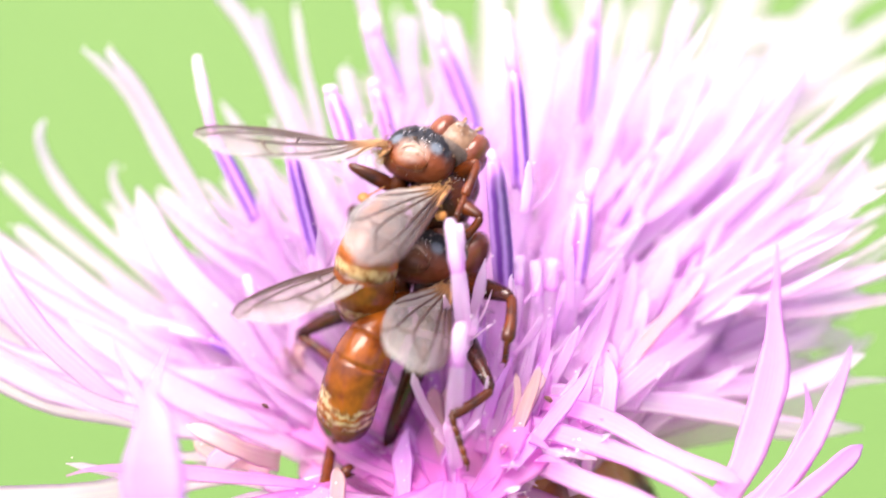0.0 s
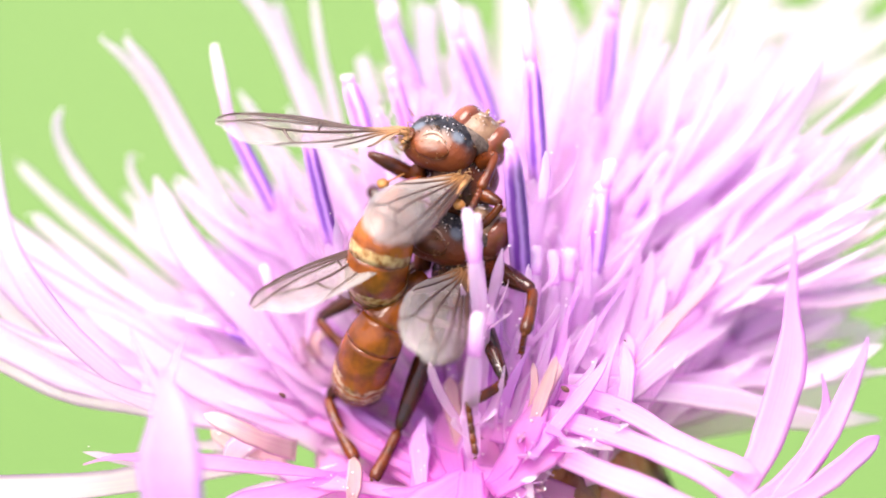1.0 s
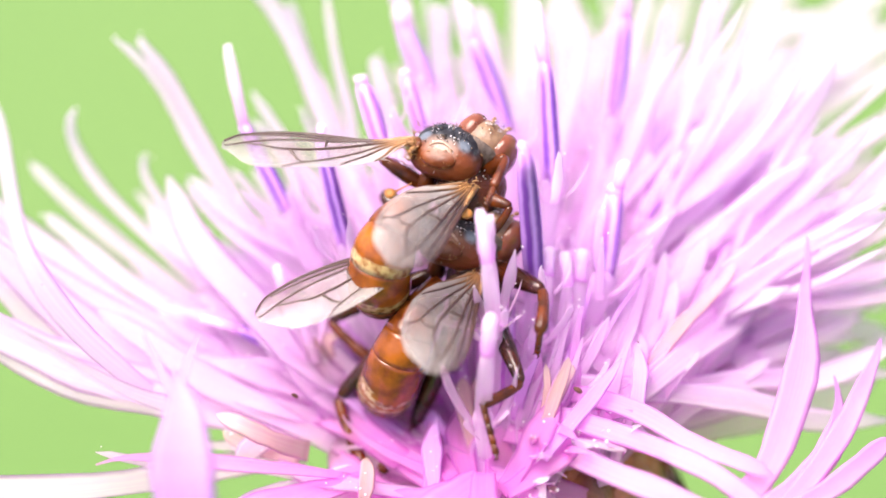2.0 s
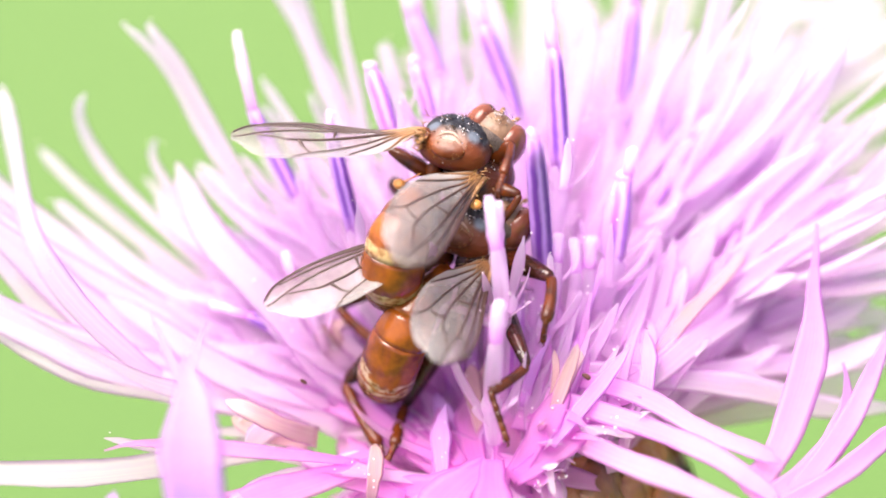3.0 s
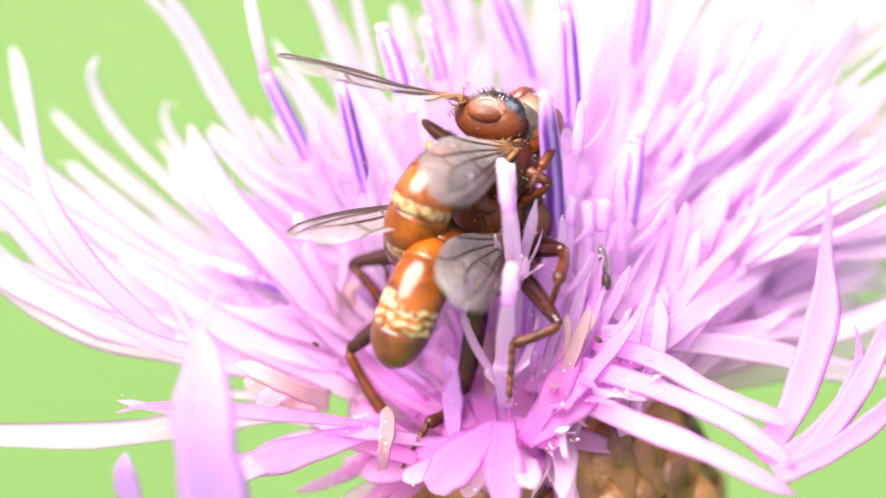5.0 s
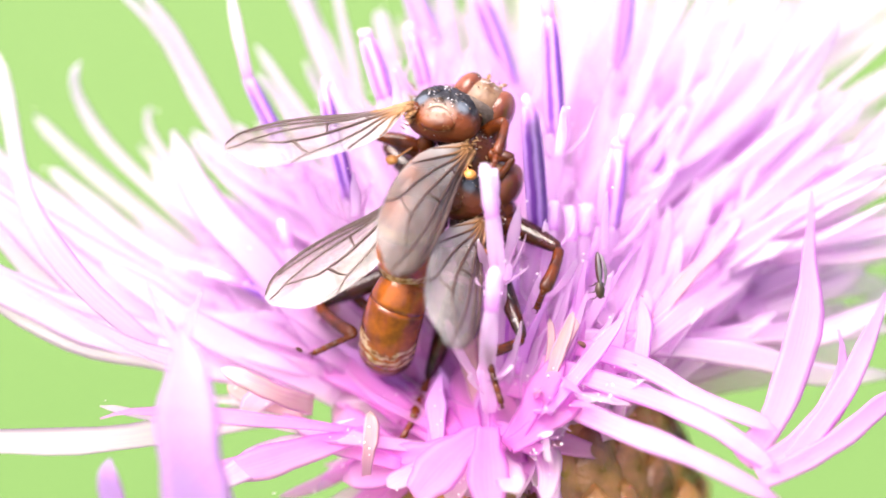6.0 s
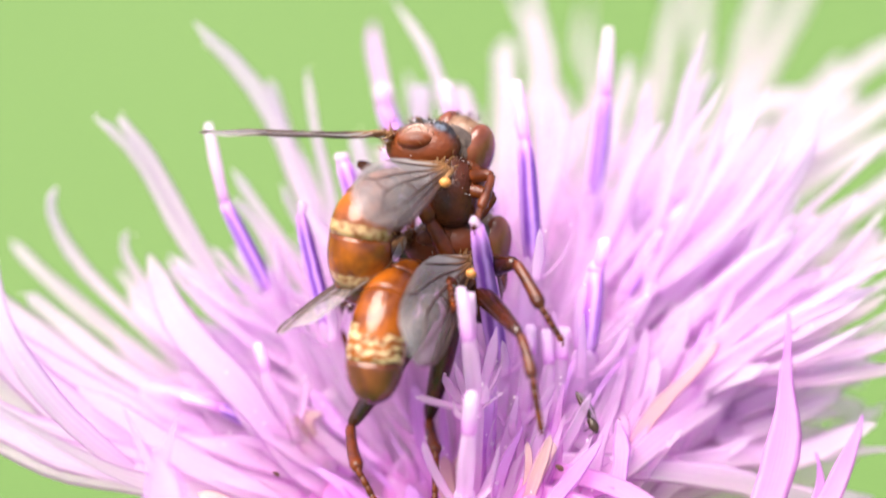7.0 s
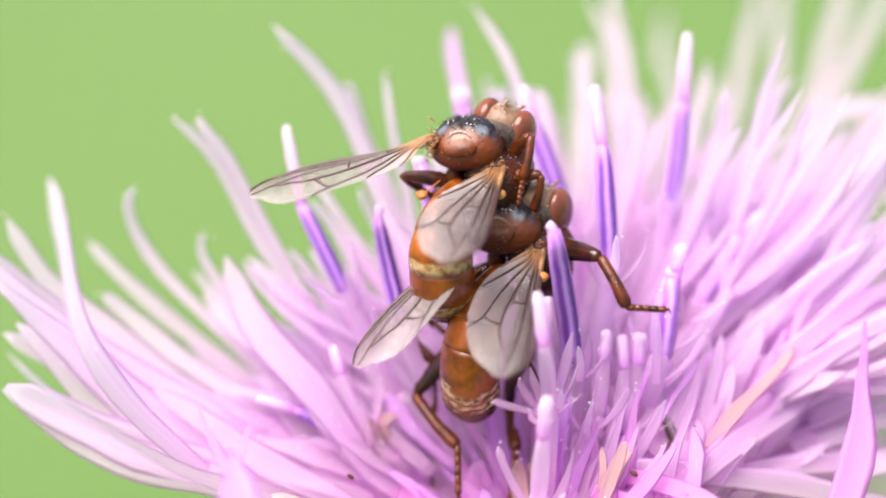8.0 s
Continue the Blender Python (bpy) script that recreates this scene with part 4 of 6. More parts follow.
# pale lobes that fill the gaps between the fans on the far side
more = random.Random(51)
for _ in range(40):
    low = Vector((more.uniform(3.0, 7.0), -3.2, 4.6)) + ABOVE * more.uniform(-0.2, 2.6) + BACK * more.uniform(0.0, 2.4)
    a, reach = radians(more.uniform(8, 56)), more.uniform(3.0, 7.0)
    tip = low + (Vector((1, 0, 0)) * math.sin(a) + ABOVE * math.cos(a)) * reach + BACK * more.uniform(0.2, 3.0)
    via = low.lerp(tip, 0.5) + Vector((more.uniform(-0.3, 0.3), 0, 0))
    petal(more.choice((PETAL_PALE, PETAL_GLOW, PETAL_PINK)), tip, via, more.uniform(0.5, 1.0), low, 1 if more.random() < 0.5 else 0, face=FRONT + Vector((0, 0, 0.5)), cup=more.uniform(0.1, 0.5), twist=more.uniform(-0.6, 0.6), stout=0.7)

# broad, nearly clear petals that overlap at both sides of the head
for side, count in ((1, 34), (-1, 26)):
    for _ in range(count):
        a = radians(rng.uniform(12, 74) if side > 0 else rng.uniform(15, 56))
        reach, sunk = rng.uniform(6.0, 12.0), rng.uniform(2.0, 7.5)
        low = Vector((side * rng.uniform(2.6, 5.0) - (0 if side > 0 else 1.5), -1.9, 4.6)) + ABOVE * rng.uniform(-0.5, 2.2) + BACK * rng.uniform(-1.0, 1.5)
        tip = low + (Vector((side, 0, 0)) * math.cos(a) + ABOVE * math.sin(a)) * reach + BACK * sunk
        via = low.lerp(tip, 0.5) - ABOVE * rng.uniform(0.0, 0.6) + BACK * rng.uniform(-0.3, 0.5)
        petal(PETAL_GLOW, tip, via, rng.uniform(0.9, 1.9), low, 1 if rng.random() < 0.4 else 0, face=FRONT * 0.8 + Vector((0, 0, 0.6)), cup=rng.uniform(0.1, 0.4), twist=rng.uniform(-0.5, 0.5), stout=0.6)

# broad lilac petal that curls up in front, with its forked tip
for tip, via, width, low in (((-11.44, -8.43, 11.39), (-11.2, -11.13, 8.73), 2.50, (-10.42, -10.8, 1.3)),
                             ((-12.52, -5.29, 10.83), (-11.93, -6.83, 10.17), 0.40, (-11.5, -7.71, 9.25)),
                             ((-10.67, -5.29, 10.83), (-11.16, -6.72, 10.36), 0.40, (-11.5, -7.71, 9.25)),
                             ((-14.15, -10.17, 6.39), (-14.01, -10.58, 5.67), 0.89, (-13.36, -9.96, 2.75))):
    petal(PETAL_VEIL, tip, via, width, low, 1, face=FRONT, cup=0.35, stout=1.0)

# crumbs of dirt, and a tiny grey insect that crawls among the florets
DIRT = shell_material("dirt_brown", (0.10, 0.03, 0.02), (0.05, 0.02, 0.012), 3000, 0.7)
GREY = shell_material("tiny_wing_grey", (0.17, 0.14, 0.15), (0.28, 0.24, 0.25), 2500, 0.75, 0.1)
for spot, size in (((-7.35, -2.49, 6.69), 0.16), ((3.39, -4.1, 7.89), 0.20), ((5.72, -1.91, 8.69), 0.06), ((0.19, -6.28, 7.12), 0.07)):
    bm = bmesh.new()
    ball(bm, spot, (size, size * 0.6, size * 0.5), 6, 9, turn=Matrix.Rotation(0.5, 3, "Y"), bend=lambda p: p * (1 + 0.3 * noise.noise(p * 8)))
    tagged(part("dirt_crumb", bm, DIRT, None), "tiny dark brown crumb lying on a petal", "crumb", group="dirt crumbs")

midge = new("tiny_insect")
tagged(midge, "tiny grey insect with a dark head on a floret", "insect")
bm = bmesh.new()
ball(bm, (0.3, 0, 0), (0.34, 0.2, 0.2), 10, 12, bend=lambda p: Vector((p.x, p.y * (1 - 0.5 * abs(p.x)), p.z * (1 - 0.4 * abs(p.x)))))
part("head", bm, BRISTLE, midge, "black head and thorax")
bm = bmesh.new()
ball(bm, (-0.55, 0, 0.02), (0.6, 0.15, 0.14), 10, 10)
part("abdomen", bm, DARK, midge)
for s in (1, -1):
    bm = bmesh.new()
    ribbon(bm, curve((0.15, 0.08 * s, 0.17), (-0.5, 0.14 * s, 0.22), (-1.1, 0.06 * s, 0.1), 8), 0.2, UPWARD, 0.1, 0.05)
    part("wing", bm, GREY, midge, "grey folded wing")
    for x in (0.5, 0.25, 0.0):
        bm = bmesh.new()
        tube(bm, [Vector((x, 0.1 * s, -0.05)), Vector((x + 0.1, 0.26 * s, -0.04)), Vector((x + 0.12, 0.3 * s, -0.3))], [0.03, 0.025, 0.012], 5)
        part("leg", bm, BRISTLE, midge)

# broad white petals of the rim and of the inner rows
for k, (tip, via, width, low) in enumerate(((((-20.75, 2.31, 12), (-17.14, 1.54, 8.67), 1.88, (-12.38, 0.64, 5.11)),
           ((-21.64, 4.72, 12.17), (-17.76, 3.93, 8.81), 1.79, (-12.72, 2.79, 4.83)),
           ((-19.94, -6.58, 14.6), (-16.21, -6.41, 10.9), 2.01, (-11.49, -3.2, 6.45)),
           ((-20.97, 0.4, 8.7), (-15.96, -0.79, 6.62), 1.79, (-7.71, -0.87, 4.49)),)
        + (((-20.42, -0.3, 9.49), (-16.18, -0.52, 7.1), 1.90, (-9.07, 0.09, 4.15)),
           ((-23.28, -6.71, 4.38), (-16.78, -5.57, 4.35), 2.23, (-7.31, -0.68, 2.81)),
           ((16.95, 0.64, 5.11), (10.56, 0.77, 5.33), 1.12, (5.93, 0.42, 4.72)),
           ((17.19, 4.24, 7.35), (10.71, 3.35, 5.8), 1.56, (5.75, 1.49, 4.58)),
           ((-20.98, 3.28, 9.69), (-16.65, 3.04, 7.27), 1.79, (-9.78, 1.49, 4.58)),
           ((17.3, 6.12, 8.59), (11.47, 4.99, 6.65), 1.34, (5.8, 2.57, 4.45)),))):
    petal(PETAL_PALE, tip, via, width, low, 1 if k % 3 == 0 else 0, face=FRONT * 0.6 + Vector((-0.3, 0, 0.8)), cup=wob.uniform(0.15, 0.5), twist=wob.uniform(-0.7, 0.7), stout=wob.uniform(0.5, 0.9))


# ---- the two thick-headed flies
SIDES = (1, -1)
# both flies lean to their left, and show the flank of the other side
LEAN = Matrix.Rotation(radians(-22), 4, "X")
WING_ROOT = {1: LEAN.inverted() @ Vector((-0.1, 1.50, 0.6)), -1: LEAN.inverted() @ Vector((-0.05, -1.32, 0.3))}
SKULL = LEAN.inverted() @ Vector((1.50, -0.82, 0.66))      # middle of the head, turned up and aside
HIPS = {"front": (0.8, 0.65, -1.0), "middle": (0.05, 0.8, -1.1), "hind": (-0.9, 0.5, -2.0)}
# lengths of thigh, shin and foot
BONES = {("front", 1): (3.7, 1.9, 1.0), ("front", -1): (3.85, 2.2, 1.5), ("middle", 1): (4.9, 2.3, 2.0), ("middle", -1): (5.0, 1.95, 2.0), ("hind", 1): (5.35, 3.05, 1.9), ("hind", -1): (5.05, 2.3, 2.0)}
MALE_BONES = {("front", 1): (2.6, 1.7, 1.3), ("front", -1): (2.46, 1.7, 1.0), ("middle", 1): (2.07, 1.35, 1.0), ("middle", -1): (2.1, 1.5, 1.2), ("hind", 1): (5.2, 0.9, 0.7), ("hind", -1): (3.6, 2.3, 1.6)}


SPAN = (0, 0.03, 0.08, 0.14, 0.19, 0.3, 0.45, 0.6, 0.75, 0.88, 0.96, 1)
HIND = (-0.1, -0.3, -0.65, -1.05, -1.38, -1.82, -2.15, -2.26, -2.15, -1.74, -1.28, -0.78)
FORE = (0.1, 0.14, 0.18, 0.2, 0.2, 0.25, 0.35, 0.42, 0.45, 0.3, 0.0, -0.5)


def outline(x):
    """Fore and hind edge of the wing blade at x (mm from its root)."""
    s = [min(1.0, max(0.0, x / 7.3 + d)) for d in (-0.02, 0, 0.02)]
    return float(np.interp(s, SPAN, FORE).mean()), float(np.interp(s, SPAN, HIND).mean())


def blade_height(x, y):
    pleat = math.atan2(y, x + 0.4)
    return 0.06 * math.sin(x * 0.9) + 0.05 * math.sin(y * 5 + x * 0.7) + 0.035 * y * y + 0.07 * min(1.0, x / 2) * math.sin(pleat * 16)


VEINS = (tuple((7.2 * k / 12, outline(7.2 * k / 12)[0] - 0.03) for k in range(13)),
         ((0.1, 0.02), (1.0, 0.06), (2.0, 0.14), (3.4, 0.25), (4.4, 0.38)),
         ((0.2, -0.03), (1.2, -0.05), (2.4, 0.02), (4.6, 0.12), (6.4, 0.10)),
         ((0.2, -0.06), (1.3, -0.12), (2.6, -0.17), (4.8, -0.20), (6.2, -0.36), (7.2, -0.62)),
         ((0.3, -0.10), (1.3, -0.25), (2.4, -0.52), (3.9, -0.84), (5.2, -0.92), (5.9, -0.62), (6.4, -0.44)),
         ((0.3, -0.13), (1.2, -0.36), (2.1, -0.80), (3.2, -1.20), (4.4, -1.52), (5.0, -1.95)),
         ((0.3, -0.18), (1.0, -0.45), (1.7, -0.95), (2.4, -1.45), (2.8, -1.72)),
         ((0.3, -0.2), (0.8, -0.55), (1.2, -1.0), (1.5, -1.25)),
         ((3.3, -0.18), (3.4, -0.7)), ((4.7, -0.90), (4.5, -1.2), (4.2, -1.48)), ((1.7, -0.36), (1.85, -0.12)))


def wing(fly, side):
    bm = bmesh.new()
    uv = bm.loops.layers.uv.verify()
    nx, ny = 30, 10
    layers = []
    for dz in (0.008, -0.008):
        grid = []
        for i in range(nx + 1):
            x = 7.3 * i / nx
            fore, hind = outline(min(x, 7.29))
            grid.append([bm.verts.new(Vector((x, side * (hind + (fore - hind) * j / ny), blade_height(x, hind + (fore - hind) * j / ny) + dz)) * MM) for j in range(ny + 1)])
        layers.append(grid)
    for g, flip in zip(layers, (side < 0, side > 0)):
        for i in range(nx):
            for j in range(ny):
                q = [(i, j), (i + 1, j), (i + 1, j + 1), (i, j + 1)]
                q = q[::-1] if flip else q
                f = bm.faces.new([g[a][b] for a, b in q])
                for lp, (a, b) in zip(f.loops, q):
                    lp[uv].uv = (a / nx, b / ny)
    w = part("wing", bm, WING, fly, "smoky translucent wing with dark veins")
    bm = bmesh.new()
    for k, line in enumerate(VEINS):
        pts = []
        for a, b in zip(line, line[1:]):
            for s in range(6):
                x, y = a[0] + (b[0] - a[0]) * s / 6, a[1] + (b[1] - a[1]) * s / 6
                y *= 1.12 if y < 0 else 1.0
                pts.append(Vector((x, side * y, blade_height(x, y))))
        x, y = line[-1][0], line[-1][1] * (1.12 if line[-1][1] < 0 and line[-1][0] < 6 else 1.0)
        pts.append(Vector((x, side * y, blade_height(x, y))))
        for _ in range(3):
            pts = [pts[0]] + [(pts[i - 1] + pts[i] * 2 + pts[i + 1]) / 4 for i in range(1, len(pts) - 1)] + [pts[-1]]
        r = 0.066 if k == 0 else 0.050
        tube(bm, pts, [r * (1.4 - 0.7 * i / len(pts)) for i in range(len(pts))], 5)
    part("wing_vein", bm, VEIN, w, "dark brown wing veins")
    bm = bmesh.new()
    for y0, y1, r in ((0.08, 0.16, 0.15), (-0.05, -0.02, 0.13), (-0.18, -0.22, 0.10)):
        tube(bm, [Vector((x, side * (y0 + (y1 - y0) * x / 1.6), blade_height(x, 0) + 0.02)) for x in (-0.15, 0.2, 0.6, 1.0, 1.6)], [r * 0.7, r, r * 0.9, r * 0.55, r * 0.2], 7)
    part("wing_stalk", bm, CALYPTER, w, "amber ribbed root of the wing")
    return w


def bristles(fly, spots, length, name="bristle"):
    bm = bmesh.new()
    r = random.Random(3)
    for p, nrm in spots:
        d = (Vector(nrm) + Vector((-0.5 + r.uniform(-0.4, 0.4), r.uniform(-0.4, 0.4), r.uniform(-0.2, 0.4)))).normalized()
        p = Vector(p)
        tube(bm, [p, p + d * length * 0.6, p + d * length + Vector((-0.08, 0, 0))], [0.014, 0.011, 0.004], 4)
    return part(name, bm, BRISTLE, fly, "short black bristles")


def spine(end, slim, s):
    """Middle line of an abdomen, which sags towards the fly's left."""
    p = [Vector(q) for q in ((-1.0, 0, -0.5), (-3.1, 1.0 if slim else 1.25, -0.35), (-5.1, 0.6 if slim else 1.25, -2.3), end)]
    return p[0] * (1 - s) ** 3 + p[1] * 3 * s * (1 - s) ** 2 + p[2] * 3 * s * s * (1 - s) + p[3] * s ** 3


def abdomen(fly, end, kinds, cuts, slim):
    line = [spine(end, slim, i / 40) for i in range(41)]
    fr = frames_along(line, Vector((0, 0, 1)))
    made = []
    for k in range(5):
        rings = []
        for i in range(cuts[k], cuts[k + 1] + 1):
            c, side, nor = fr[i]
            s = i / 40
            r = (0.32 if slim else 0.36) + (0.88 if slim else 0.80) * (1 - (1 - min(1.0, s / 0.62)) ** 2) ** 1.3
            if s > 0.8:
                r *= math.sqrt(max(0.03, 1 - ((s - 0.8) / 0.205) ** 2.2))
            f = (i - cuts[k]) / (cuts[k + 1] - cuts[k])
            r *= 0.985 + (0.04 * math.sin(math.pi * f) + 0.03 * f) * (1.0 if slim else 0.12)
            rings.append([c + side * (r * math.cos(a)) + nor * (r * 0.92 * math.sin(a)) for a in (2 * math.pi * j / 28 for j in range(28))])
        bm = bmesh.new()
        skin(bm, rings)
        bm.transform(LEAN.inverted())
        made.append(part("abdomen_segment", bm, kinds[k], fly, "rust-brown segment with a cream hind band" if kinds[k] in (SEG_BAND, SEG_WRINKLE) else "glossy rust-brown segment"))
    return made


def leg(fly, which, side, bones):
    a, t, b = bones[(which, side)]
    stout = {"front": 1.15, "middle": 1.0, "hind": 1.15}[which] * (0.8 if bones is MALE_BONES else 1.0)
    bm = bmesh.new()
    tube(bm, [Vector((x * a, 0, 0.10 * math.sin(math.pi * x))) for x in (0, 0.1, 0.3, 0.5, 0.7, 0.9, 0.97, 1)], [stout * r for r in (0.18, 0.31, 0.38, 0.38, 0.33, 0.25, 0.2, 0.1)], 12)
    femur = part("leg", bm, LEG if bones is MALE_BONES else FEMUR, fly, "glossy dark red-brown leg")
    bm = bmesh.new()
    tube(bm, [Vector((x * t, 0, 0.10 * math.sin(math.pi * x))) for x in (0, 0.04, 0.12, 0.3, 0.6, 0.88, 0.97, 1)], [stout * r for r in (0.10, 0.17, 0.19, 0.19, 0.21, 0.24, 0.19, 0.09)], 10)
    shin = part("tibia", bm, LEG, femur)
    bm = bmesh.new()
    for k in range(5):
        x0, x1 = b * (k / 5 - 0.02), b * (k + 1) / 5
        tube(bm, [Vector((x0, 0, 0)), Vector((x0 + (x1 - x0) * 0.6, 0, 0.02)), Vector((x1 - 0.03, 0, 0.01)), Vector((x1, 0, 0))], [0.11, 0.135, 0.135, 0.09], 8)
    for s in SIDES:
        tube(bm, [Vector((b, 0, 0)), Vector((b + 0.14, 0.1 * s, 0.02)), Vector((b + 0.2, 0.12 * s, -0.1))], [0.05, 0.035, 0.012], 5)
    foot = part("tarsus", bm, LEG, femur)
    return femur, shin, foot


def fly_of(label, end, kinds, cuts, shield, bones):
    tuft = random.Random(29)
    fly = new("thick_headed_fly")
    tagged(fly, label, "fly", group="mating flies")
    bm = bmesh.new()
    ball(bm, (0.46, 0, 0.50), (1.12, 1.42, 1.0), 18, 28, bend=lambda p: Vector((p.x, p.y * (1 - 0.06 * p.x), p.z * (1 - 0.05 * (p.y / 1.42) ** 2) - 0.05 * p.x * p.x)) * (1 + 0.24 * abs(p.x * p.y) / 1.6) + Vector((0, 0, -0.05 * math.exp(-((p.x + 0.66) / 0.1) ** 2))))
    part("thorax", bm, shield, fly, "rust-red thorax with a black fore half")
    bm = bmesh.new()
    ball(bm, LEAN.inverted() @ Vector((0.30, -1.25, -0.85)), (1.30, 1.25, 1.55), 16, 24, bend=lambda p: p * (1 + 0.07 * noise.noise(p * 1.6)))
    part("flank", bm, PLEURA, fly, "glossy rust-red flanks of the thorax")
    bm = bmesh.new()
    ball(bm, LEAN.inverted() @ Vector((0.90, -1.75, -0.35)), (0.75, 0.62, 0.95), 12, 18, bend=lambda p: p * (1 + 0.10 * noise.noise(p * 2)))
    part("fore_flank", bm, BROWN, fly, "glossy rust-red side below the shoulder")
    bm = bmesh.new()
    ball(bm, (-0.47, 0, 0.86), (0.44, 0.74, 0.36), 12, 20)
    part("scutellum", bm, shield, fly, "small rounded rust shield behind the thorax")
    bm = bmesh.new()
    arc = [(-0.10 - 0.75 * y * y, y) for y in (-0.5, -0.38, -0.25, -0.1, 0.1, 0.25, 0.38, 0.5)]
    tube(bm, [Vector((x, y, 0.50 + math.sqrt(1 - ((x - 0.46) / 1.12) ** 2 - (y / 1.42) ** 2))) for x, y in arc], [0.02, 0.04, 0.055, 0.06, 0.06, 0.055, 0.04, 0.02], 8)
    part("seam", bm, PALE_SEAM, fly, "pale curved seam before the small shield")
    bm = bmesh.new()
    ball(bm, (0, 0, 0), (0.92, 1.26, 1.22), 14, 20, bend=lambda p: p * (1 + 0.06 * noise.noise(p * 2.2)))
    head = part("head", bm, FACE, fly, "broad tan head with hairy crown")
    head.matrix_basis = Matrix.Translation(SKULL * MM) @ LEAN.inverted() @ pose(0, 0, 0, 0, -16, -6)
    bm = bmesh.new()
    ball(bm, SKULL * 0.55, (0.75, 0.8, 0.75), 10, 16, bend=lambda p: p * (1 + 0.12 * noise.noise(p * 3)))
    part("neck", bm, NAPE, fly, "dark dusted neck")
    bm = bmesh.new()
    ball(bm, (-0.5, 0, 0.02), (0.42, 1.1, 1.08), 10, 20, bend=lambda p: p * (1 + 0.1 * noise.noise(p * 3)))
    part("nape", bm, NAPE, head, "dark dusted back of the head")
    for y, z, k in ((-0.22, 0.98, 0.2), (0.24, 1.0, 0.18), (0.02, 0.86, 0.16), (-0.3, 0.6, 0.22), (0.3, 0.55, 0.2)):
        bm = bmesh.new()
        ball(bm, (0.3 - 0.25 * z + 0.2, y, z), (k, k * 1.1, k * 0.8), 8, 12, bend=lambda p: p * (1 + 0.25 * noise.noise(p * 5)))
        part("brow_patch", bm, SILVER, head, "silvery swelling of the crown")
    for s in SIDES:
        bm = bmesh.new()
        ball(bm, (0.05, 0.70 * s, -0.02), (0.87, 0.60, 1.20), 16, 22)
        part("eye", bm, EYE_RED, head, "large glossy red-brown eye")
        bm = bmesh.new()
        tube(bm, [Vector((0.6, 0.2 * s, 0.4)), Vector((0.85, 0.28 * s, 0.5)), Vector((1.05, 0.34 * s, 0.42)), Vector((1.2, 0.4 * s, 0.3))], [0.06, 0.07, 0.09, 0.03], 7)
        part("antenna", bm, CALYPTER, head, "short tan antenna")
        bm = bmesh.new()
        tube(bm, [Vector((-0.8, 1.0 * s, -0.4)), Vector((-1.15, 1.35 * s, -0.55)), Vector((-1.35, 1.5 * s, -0.6))], [0.03, 0.03, 0.06], 6)
        ball(bm, (-1.45, 1.6 * s, -0.62), (0.22, 0.24, 0.2), 10, 12, bend=lambda p: p * (1 + 0.12 * noise.noise(p * 6)))
        part("haltere", bm, ORANGE, fly, "orange knobbed balancer")
        bm = bmesh.new()
        ball(bm, WING_ROOT[s] * 0.86, (0.34, 0.30, 0.26), 10, 14, bend=lambda p: p * (1 + 0.15 * noise.noise(p * 4)))
        part("wing_hinge", bm, BROWN, fly)
        bm = bmesh.new()
        ball(bm, (0.90, 1.0 * s, 0.50), (0.34, 0.36, 0.30), 10, 14)
        part("shoulder", bm, BROWN, fly, "rust-red shoulder knob")
        bm = bmesh.new()
        ball(bm, WING_ROOT[s] + Vector((-0.35, -0.1 * s, -0.12)), (0.32, 0.24, 0.07), 10, 14, turn=Matrix.Rotation(-0.5 * s, 3, "X"), bend=lambda p: p * (1 + 0.25 * noise.noise(p * 3)))
        part("calypter", bm, CALYPTER, fly, "tan scale at the wing's root")
        bm = bmesh.new()
        for k in range(46):
            a = WING_ROOT[s] * 0.92 + Vector((tuft.gauss(-0.25, 0.36), tuft.gauss(-0.05 * s, 0.2), tuft.gauss(-0.1, 0.25)))
            d = Vector((tuft.uniform(-0.6, 0.1), tuft.uniform(0.0, 0.5) * s, tuft.uniform(0.0, 0.6)))
            d.length = tuft.uniform(0.2, 0.42)
            tube(bm, [a, a + d * 0.6, a + d + Vector((-0.05, 0, -0.03))], [0.026, 0.02, 0.006], 4)
        part("hair_tuft", bm, HAIR, fly, "amber hairs round the wing's root")
    bm = bmesh.new()
    for k in range(110):
        a, b = tuft.uniform(0, 2 * math.pi), tuft.uniform(0.2, 1.5)
        d = Vector((math.cos(a) * math.sin(b), math.sin(a) * math.sin(b), math.cos(b)))
        spot = Vector((0.46 + d.x * 1.11, d.y * 1.41, 0.50 + d.z * 0.99))
        if k % 2:
            spot = LEAN.inverted() @ Vector((0.30, -1.25, -0.85)) + Vector((d.x * 1.29, d.y * 1.24, d.z * 1.54))
        d = (d + Vector((-0.9, 0, 0.1))) * tuft.uniform(0.14, 0.26)
        tube(bm, [spot, spot + d * 0.6, spot + d], [0.02, 0.015, 0.005], 4)
    part("hair_coat", bm, HAIR, fly, "short amber hairs on thorax and flank")
    bm = bmesh.new()
    tube(bm, [Vector((0.5, 0, -0.8)), Vector((0.8, 0, -1.4)), Vector((0.5, 0, -2.1))], [0.14, 0.09, 0.06], 7)
    part("proboscis", bm, LEG, head)
    spots = []
    r = random.Random(11)
    for _ in range(44):
        a, b = r.uniform(0, 2 * math.pi), r.uniform(0.15, 1.25)
        d = Vector((math.cos(a) * math.sin(b), math.sin(a) * math.sin(b), math.cos(b)))
        spots.append((Vector((0.46 + d.x * 1.1, d.y * 1.40, 0.50 + d.z * 0.99 - 0.06 * d.x * d.x)), d))
